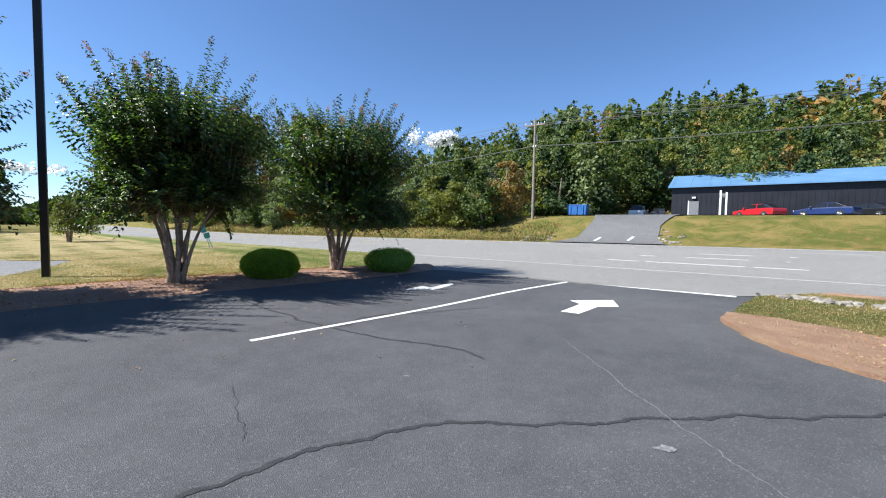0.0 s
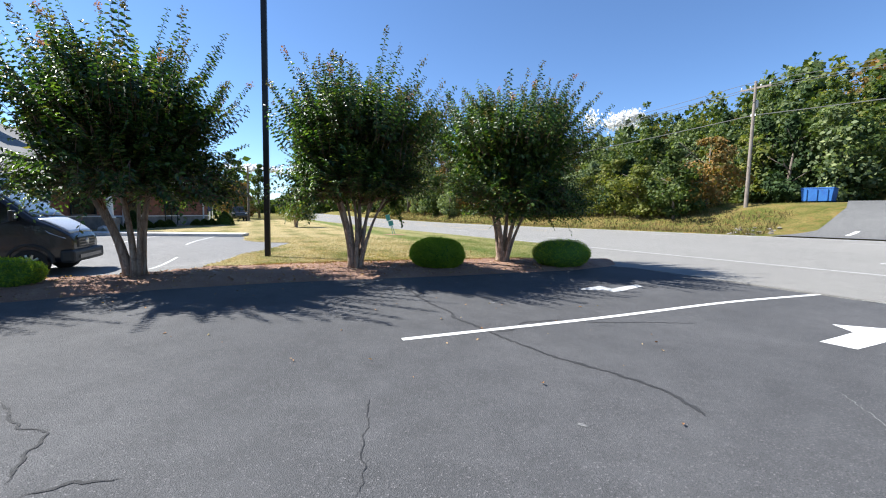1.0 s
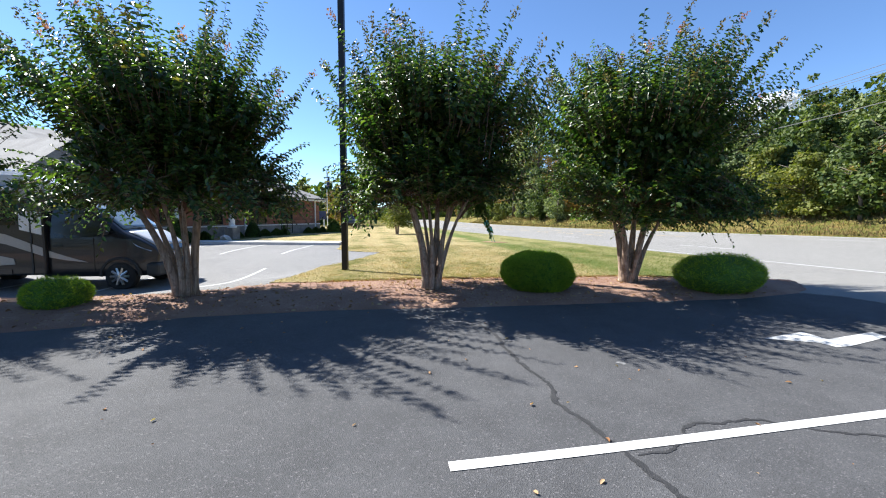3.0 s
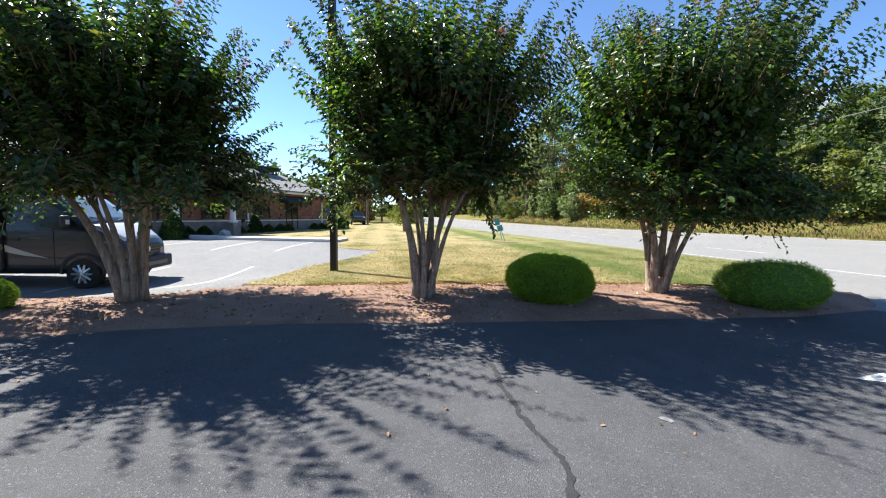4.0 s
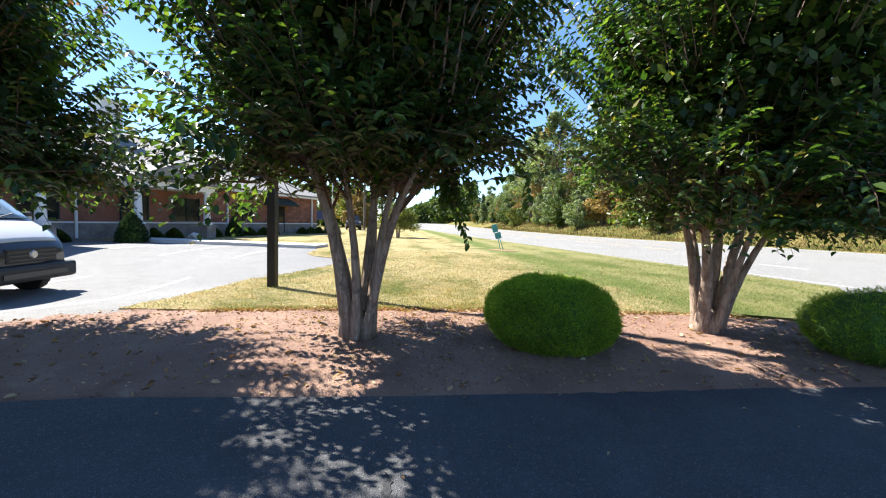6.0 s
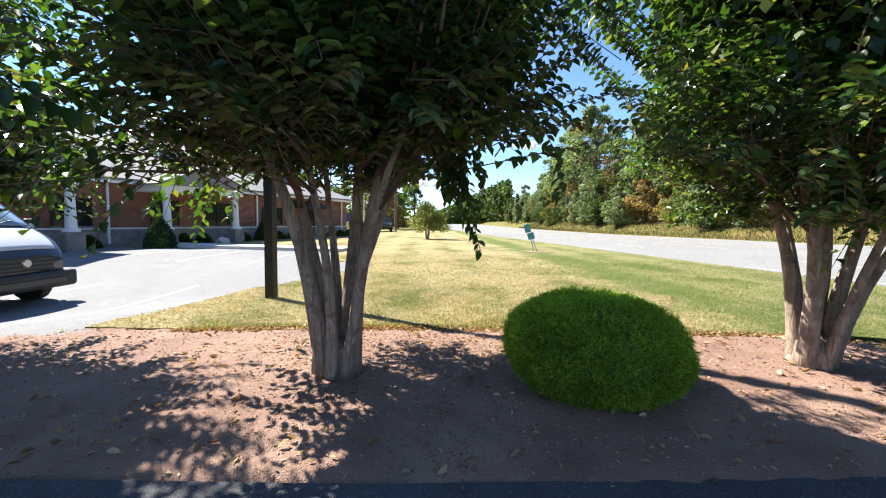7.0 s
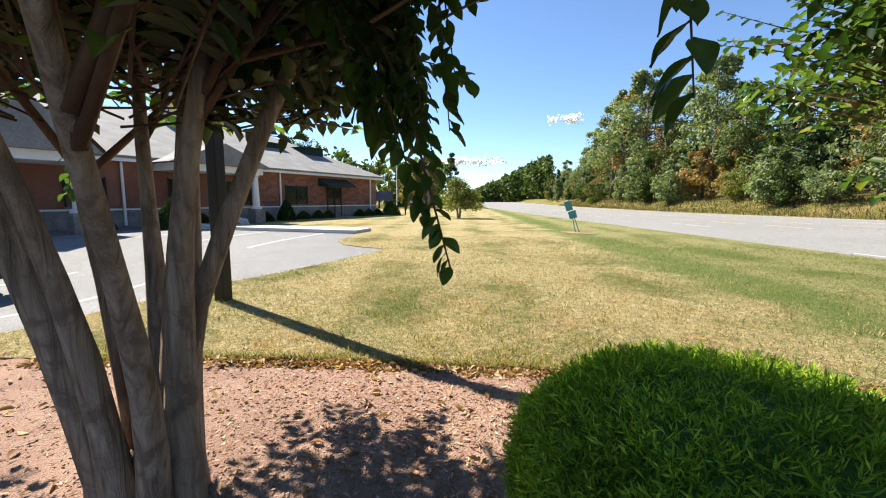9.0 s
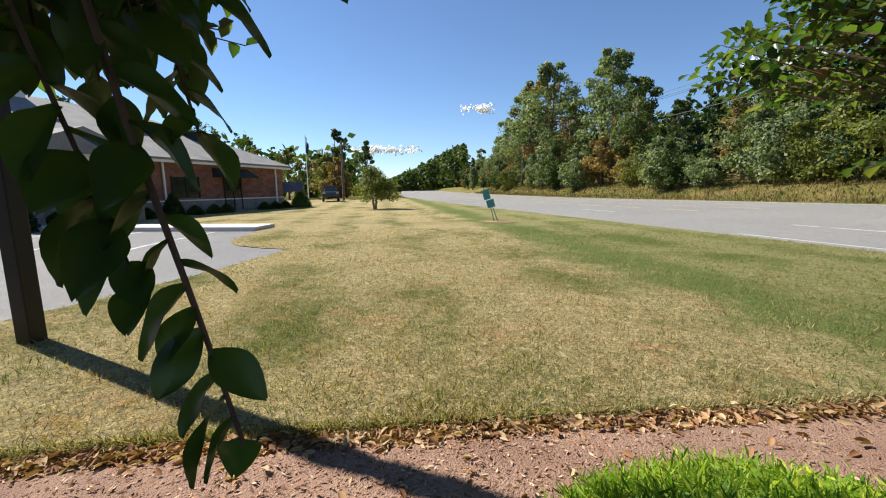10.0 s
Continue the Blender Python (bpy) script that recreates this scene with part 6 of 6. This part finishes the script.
bent = [(-6.33, 9.64, -0.02), (-6.29, 9.77, 0.6), (-6.26, 9.83, 0.95), (-6.22, 9.95, 1.3), (-6.17, 10.11, 1.72), (-6.08, 10.36, 2.3), (-6.0, 10.6, 3.0)]
part("stem", one_tube([Vector(p) - Vector(host.location) for p in bent], [0.06, 0.043, 0.04, 0.038, 0.034, 0.026, 0.015], 10), M_STEM, host, smooth_faces=True)

# ---- things on the lawn and round the brick building ----
M_TEAL = surface("teal_plastic", (0.05, 0.24, 0.23), (0.07, 0.30, 0.28), 4, 40, 0.5)
mk = thing("marker_post", pose(-14.2, 24.9, 0.02, 0, -16, 30), "leaning teal utility marker on two thin legs", "marker post")
part("leg", one_tube([(-0.07, 0, -0.15), (-0.03, 0, 0.8)], 0.02, 6), M_TEAL, mk)
part("leg", one_tube([(0.09, 0, -0.12), (0.03, 0, 0.8)], 0.02, 6), M_TEAL, mk)
part("panel", one_box(-0.16, -0.03, 0.62, 0.16, 0.03, 0.95, bevel=0.01), M_TEAL, mk)
part("panel", one_box(-0.22, 0.05, 0.98, 0.06, 0.1, 1.4, bevel=0.01), M_TEAL, mk)
flat_sheet("bare_patch", [(-14.9, 24.6), (-14.2, 24.3), (-13.4, 24.5), (-13.2, 25.0), (-13.9, 25.4), (-14.7, 25.2)], 0.032, M_CLAY, 0.02, label="bare earth round the marker post", category="bare earth")


def small_tree(x, y, h, w, mat, seed, name="lawn_tree", label="small round crape myrtle on the lawn", n=9000, size=0.13, low=0.28):
    T = thing(name, pose(x, y, 0.0), label, "tree")
    r = np.random.default_rng(seed)
    for k in range(4):
        a = k * 1.6 + 0.3
        part("stem", one_tube([(0.08 * math.cos(a), 0.08 * math.sin(a), -0.05), (0.16 * math.cos(a), 0.16 * math.sin(a), h * 0.2), (0.5 * w * math.cos(a) * 0.5, 0.5 * w * math.sin(a) * 0.5, h * 0.55)], [0.07 * h / 3, 0.05 * h / 3, 0.02], 7), M_STEM, T)
    P, D, N, L, W = crown_mesh("", seed, h, w, mat, n, size, low)
    leaves("crown", P, D, N, L, W, mat, T, cheap=True)["kind"] = "stuff"


small_tree(-27.0, 29.4, 2.95, 1.75, WOOD_GREENS[3], 301, n=7000, size=0.12)
BK = pose(-28.2, 9.0, 0.1, 0, 0, BA)


def bush(x, y, rx, h, mat, seed, label):
    p = BK @ Vector((x, y, 0))
    T = thing("clipped_bush", pose(p.x, p.y, 0.02), label, "shrub", "bushes by the brick building")
    r = np.random.default_rng(seed)
    n = 2600
    d = unit(r.normal(0, 1, (n, 3)))
    d[:, 2] = np.abs(d[:, 2])
    taper = 1 - 0.55 * d[:, 2:3] ** 2
    P = d * np.array([rx, rx, h]) * np.concatenate([taper, taper, np.ones_like(taper)], 1) * r.uniform(0.8, 1.05, (n, 1))
    leaves("foliage", P, d + r.normal(0, 0.5, (n, 3)), r.normal(0, 1, (n, 3)), np.full(n, 0.11), np.full(n, 0.06), mat, T, cheap=True)["kind"] = "stuff"
    bm = bmesh.new()
    bmesh.ops.create_uvsphere(bm, u_segments=14, v_segments=8, radius=1)
    for v in bm.verts:
        t = 1 - 0.55 * max(0, v.co.z) ** 2
        v.co = Vector((v.co.x * rx * 0.85 * t, v.co.y * rx * 0.85 * t, max(-0.05, v.co.z * h * 0.88)))
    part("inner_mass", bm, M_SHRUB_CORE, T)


bush(1.7, -2.9, 0.62, 1.35, WOOD_GREENS[4], 1, "cone-shaped clipped evergreen by the brick building")
bush(9.5, -1.3, 0.5, 1.2, WOOD_GREENS[4], 2, "cone-shaped clipped evergreen by the brick building")
for k, x in enumerate((4.2, 5.4, 8.2, 11.2, 12.6, 13.6, 17.2, 18.4, 19.6, -0.2, -6.0)):
    bush(x, -1.0, 0.42, 0.5, WOOD_GREENS[0], 10 + k, "low green bush against the brick building")
bush(20.8, -1.6, 0.75, 1.2, WOOD_GREENS[0], 40, "rounded bush at the brick building's corner")
M_GRAVEL = surface("pale_boulder", (0.45, 0.44, 0.42), (0.58, 0.57, 0.55), 3, 20, 0.9)
p = BK @ Vector((4.9, -3.0, 0))
bo = stone(p.x, p.y, 0.05, 0.55, 9)
bo.name = "boulder"
bo.data.materials[0] = M_GRAVEL

# beyond the building: flag, pole, truck, trees
fp = thing("flagpole", pose(-52.0, 40.0, 0), "thin white flagpole with a hanging dark flag", "flagpole")
part("pole", one_tube([(0, 0, -0.2), (0, 0, 8.2)], [0.07, 0.04], 8), M_WHITE, fp)
bm = bmesh.new()
rows = [[bm.verts.new((0.06 + 0.55 * (j / 5) * (1 - 0.3 * i / 7), 0.10 * math.sin(j * 1.4 + i * 0.5), 8.0 - 0.25 * i - 0.18 * j)) for j in range(6)] for i in range(8)]
for i in range(7):
    for j in range(5):
        bm.faces.new((rows[i][j], rows[i + 1][j], rows[i + 1][j + 1], rows[i][j + 1]))
fl = part("flag", bm, BLUE, fp, "dark blue hanging flag", smooth_faces=True)
wp = thing("utility_pole", pose(-48.0, 42.5, 0), "dark wooden pole beyond the brick building", "utility pole")
part("pole", one_tube([(0, 0, -0.3), (0, 0, 7.5)], [0.16, 0.11], 8), M_TRUNK, wp)
car(pose(-46.5, 39.5, 0, 0, 0, -35), BLACKP, "dark pickup truck parked beyond the brick building", "truck", "pickup_truck", "")
sb = thing("blue_sign", pose(-47.5, 34.6, 0, 0, 0, 60), "low blue sign board on two posts", "sign")
part("board", one_box(-1.6, -0.08, 1.2, 1.6, 0.08, 2.3, bevel=0.02), BLUE, sb)
part("post", one_box(-1.4, -0.06, -0.1, -1.25, 0.06, 1.2), M_WHITE, sb)
part("post", one_box(1.25, -0.06, -0.1, 1.4, 0.06, 1.2), M_WHITE, sb)
BACK = [(-73.8, 60.2, 14.5, 2.5, 0), (-77.8, 71.3, 13.0, 2.7, 0), (-58, 47, 7, 3.0, 3), (-62, 50, 7.5, 3.2, 1), (-54, 46, 6, 2.6, 1), (-74, 50, 9, 4, 3), (-80, 46, 10, 4, 0), (-66, 40, 8, 3.4, 3), (-60, 30, 11, 4.5, 0),
        (-56, 18, 11, 4.5, 0), (-52, 6, 11, 4.5, 0), (-50, -6, 12, 4.6, 2), (-48, -18, 12, 4.6, 0), (-62, 8, 13, 5, 0), (-64, -8, 13, 5, 2), (-38, -26, 9, 3.6, 0), (-44, -10, 10, 4, 0), (-72, 34, 10, 4, 2)]
for k, (x, y, h, w, c) in enumerate(BACK):
    wood_tree(c, 400 + k, h, w, x, y, -0.2, 0.15)["group"] = "trees beyond the brick building"

for k in range(22):
    u, s = (st.uniform(-30, -14.5), st.uniform(52.5, 62)) if k < 16 else (st.uniform(-15.5, -4.0), st.uniform(66, 74))
    wood_tree(st.choice([0, 0, 2, 3, 4]), 440 + k, st.uniform(7, 11), 3.4, *xy(u, s), terrain(u, s) - 0.2, 0.06)["group"] = "trees behind the driveway"


def distant_woods():
    """Woods that close the view beyond the lots and behind the eye."""
    r = np.random.default_rng(91)
    sets = []
    for q in range(420):
        a = math.radians(r.uniform(133, 420))
        d = r.uniform(85, 150)
        x, y = math.cos(a) * d - 10, math.sin(a) * d + 5
        u, s = us(x, y)
        if s > 8 and u > -260:
            continue
        h = r.uniform(9, 15)
        P, D, N, L, W = crown_mesh("", 3000 + q, h, r.uniform(3.5, 5), None, 110, 1.6, 0.08)
        sets.append((P + np.array([x, y, terrain(u, s) - 0.5]), D, N, L, W))
    for q in range(190):
        b = r.uniform(126.5, 139)
        a, d = math.radians(b), r.uniform(230, 430)
        x, y = math.cos(a) * d - 5, math.sin(a) * d + 10
        P, D, N, L, W = crown_mesh("", 5000 + q, (9 + max(0, 136.5 - b) * 2.6) * d / 300 * r.uniform(0.8, 1.05), r.uniform(5, 8), None, 260, 1.9, 0.05)
        sets.append((P + np.array([x, y, -0.5]), D, N, L, W))
    ob = leaves("distant_woods", *[np.concatenate([q[i] for q in sets]) for i in range(5)], WOOD_GREENS[0], cheap=True)
    tagged(ob, "distant green woods round the place", "woods", kind="stuff")


distant_woods()

# ---- small fair-weather clouds ----
M_CLOUD, cnt, cb, cc = start("cloud_wisp")
cnt.links.new(ramp(cnt, noise_of(cnt, cc, 0.05, 3), [(0.3, (0.80, 0.81, 0.83)), (0.7, (0.92, 0.92, 0.92))]), cb.inputs["Base Color"])
cb.inputs["Roughness"].default_value, cb.inputs["Specular IOR Level"].default_value = 1.0, 0.0
veil = cnt.nodes.new("ShaderNodeBsdfTranslucent")
veil.inputs[0].default_value = (0.9, 0.9, 0.9, 1)
both = cnt.nodes.new("ShaderNodeMixShader")
cnt.links.new(cb.outputs[0], both.inputs[1])
cnt.links.new(veil.outputs[0], both.inputs[2])
cnt.links.new(both.outputs[0], cnt.nodes["Material Output"].inputs[0])


def cloud(way, wide, tall, count, seed):
    r = np.random.default_rng(seed)
    far = 850.0
    c = np.array([0.0, 0.0, 1.5]) + unit(np.array(way)) * far
    along = unit(np.cross(np.array(way), np.array([0, 0, 1.0])))
    puffs = [(r.normal(0, 0.34), r.uniform(-0.3, 0.25), r.uniform(0.12, 0.3)) for q in range(9)]
    P = []
    for q in range(count):
        a, b, k = puffs[q % 9]
        a, b = a + r.normal(0, k * 0.6), b + r.normal(0, k)
        P.append(c + along * a * wide + np.array([0, 0, 1.0]) * b * tall + unit(np.array(way)) * r.normal(0, 6))
    n = len(P)
    ob = leaves("cloud", np.array(P), r.normal(0, 1, (n, 3)), r.normal(0, 1, (n, 3)), np.full(n, 0.09 * wide), np.full(n, 0.08 * wide), M_CLOUD, cheap=True)
    tagged(ob, "small white fair-weather cloud low in the sky", "cloud", kind="stuff")


cloud((0.004, 0.979, 0.208), 70, 34, 900, 1)
cloud((-0.546, 0.819, 0.178), 46, 12, 420, 2)
cloud((-0.745, 0.667, 0.092), 60, 16, 500, 3)

# ---- bricks of the front wall ----
for row_ in range(14):
    z = 0.82 + 0.155 * row_
    x = 7.3 + (0.2 if row_ % 2 else 0.0)
    while x < 20.2:
        blocked = (10.5 < x + 0.38 and x < 12.7 and 0.75 < z + 0.15 and z < 2.3) or (14.4 < x + 0.38 and x < 16.3 and z < 2.3) or (x < 8.1 and z < 2.4) or any(q - 0.08 < x + 0.38 and x < q + 0.08 for q in (10.15, 19.8)) or (13.6 < x + 0.38 and x < 16.9 and z > 2.05)
        if not blocked:
            b_ = new("brick", brick_me)
            b_.parent = bank
            b_.location = (x, 0, z)
        x += 0.40
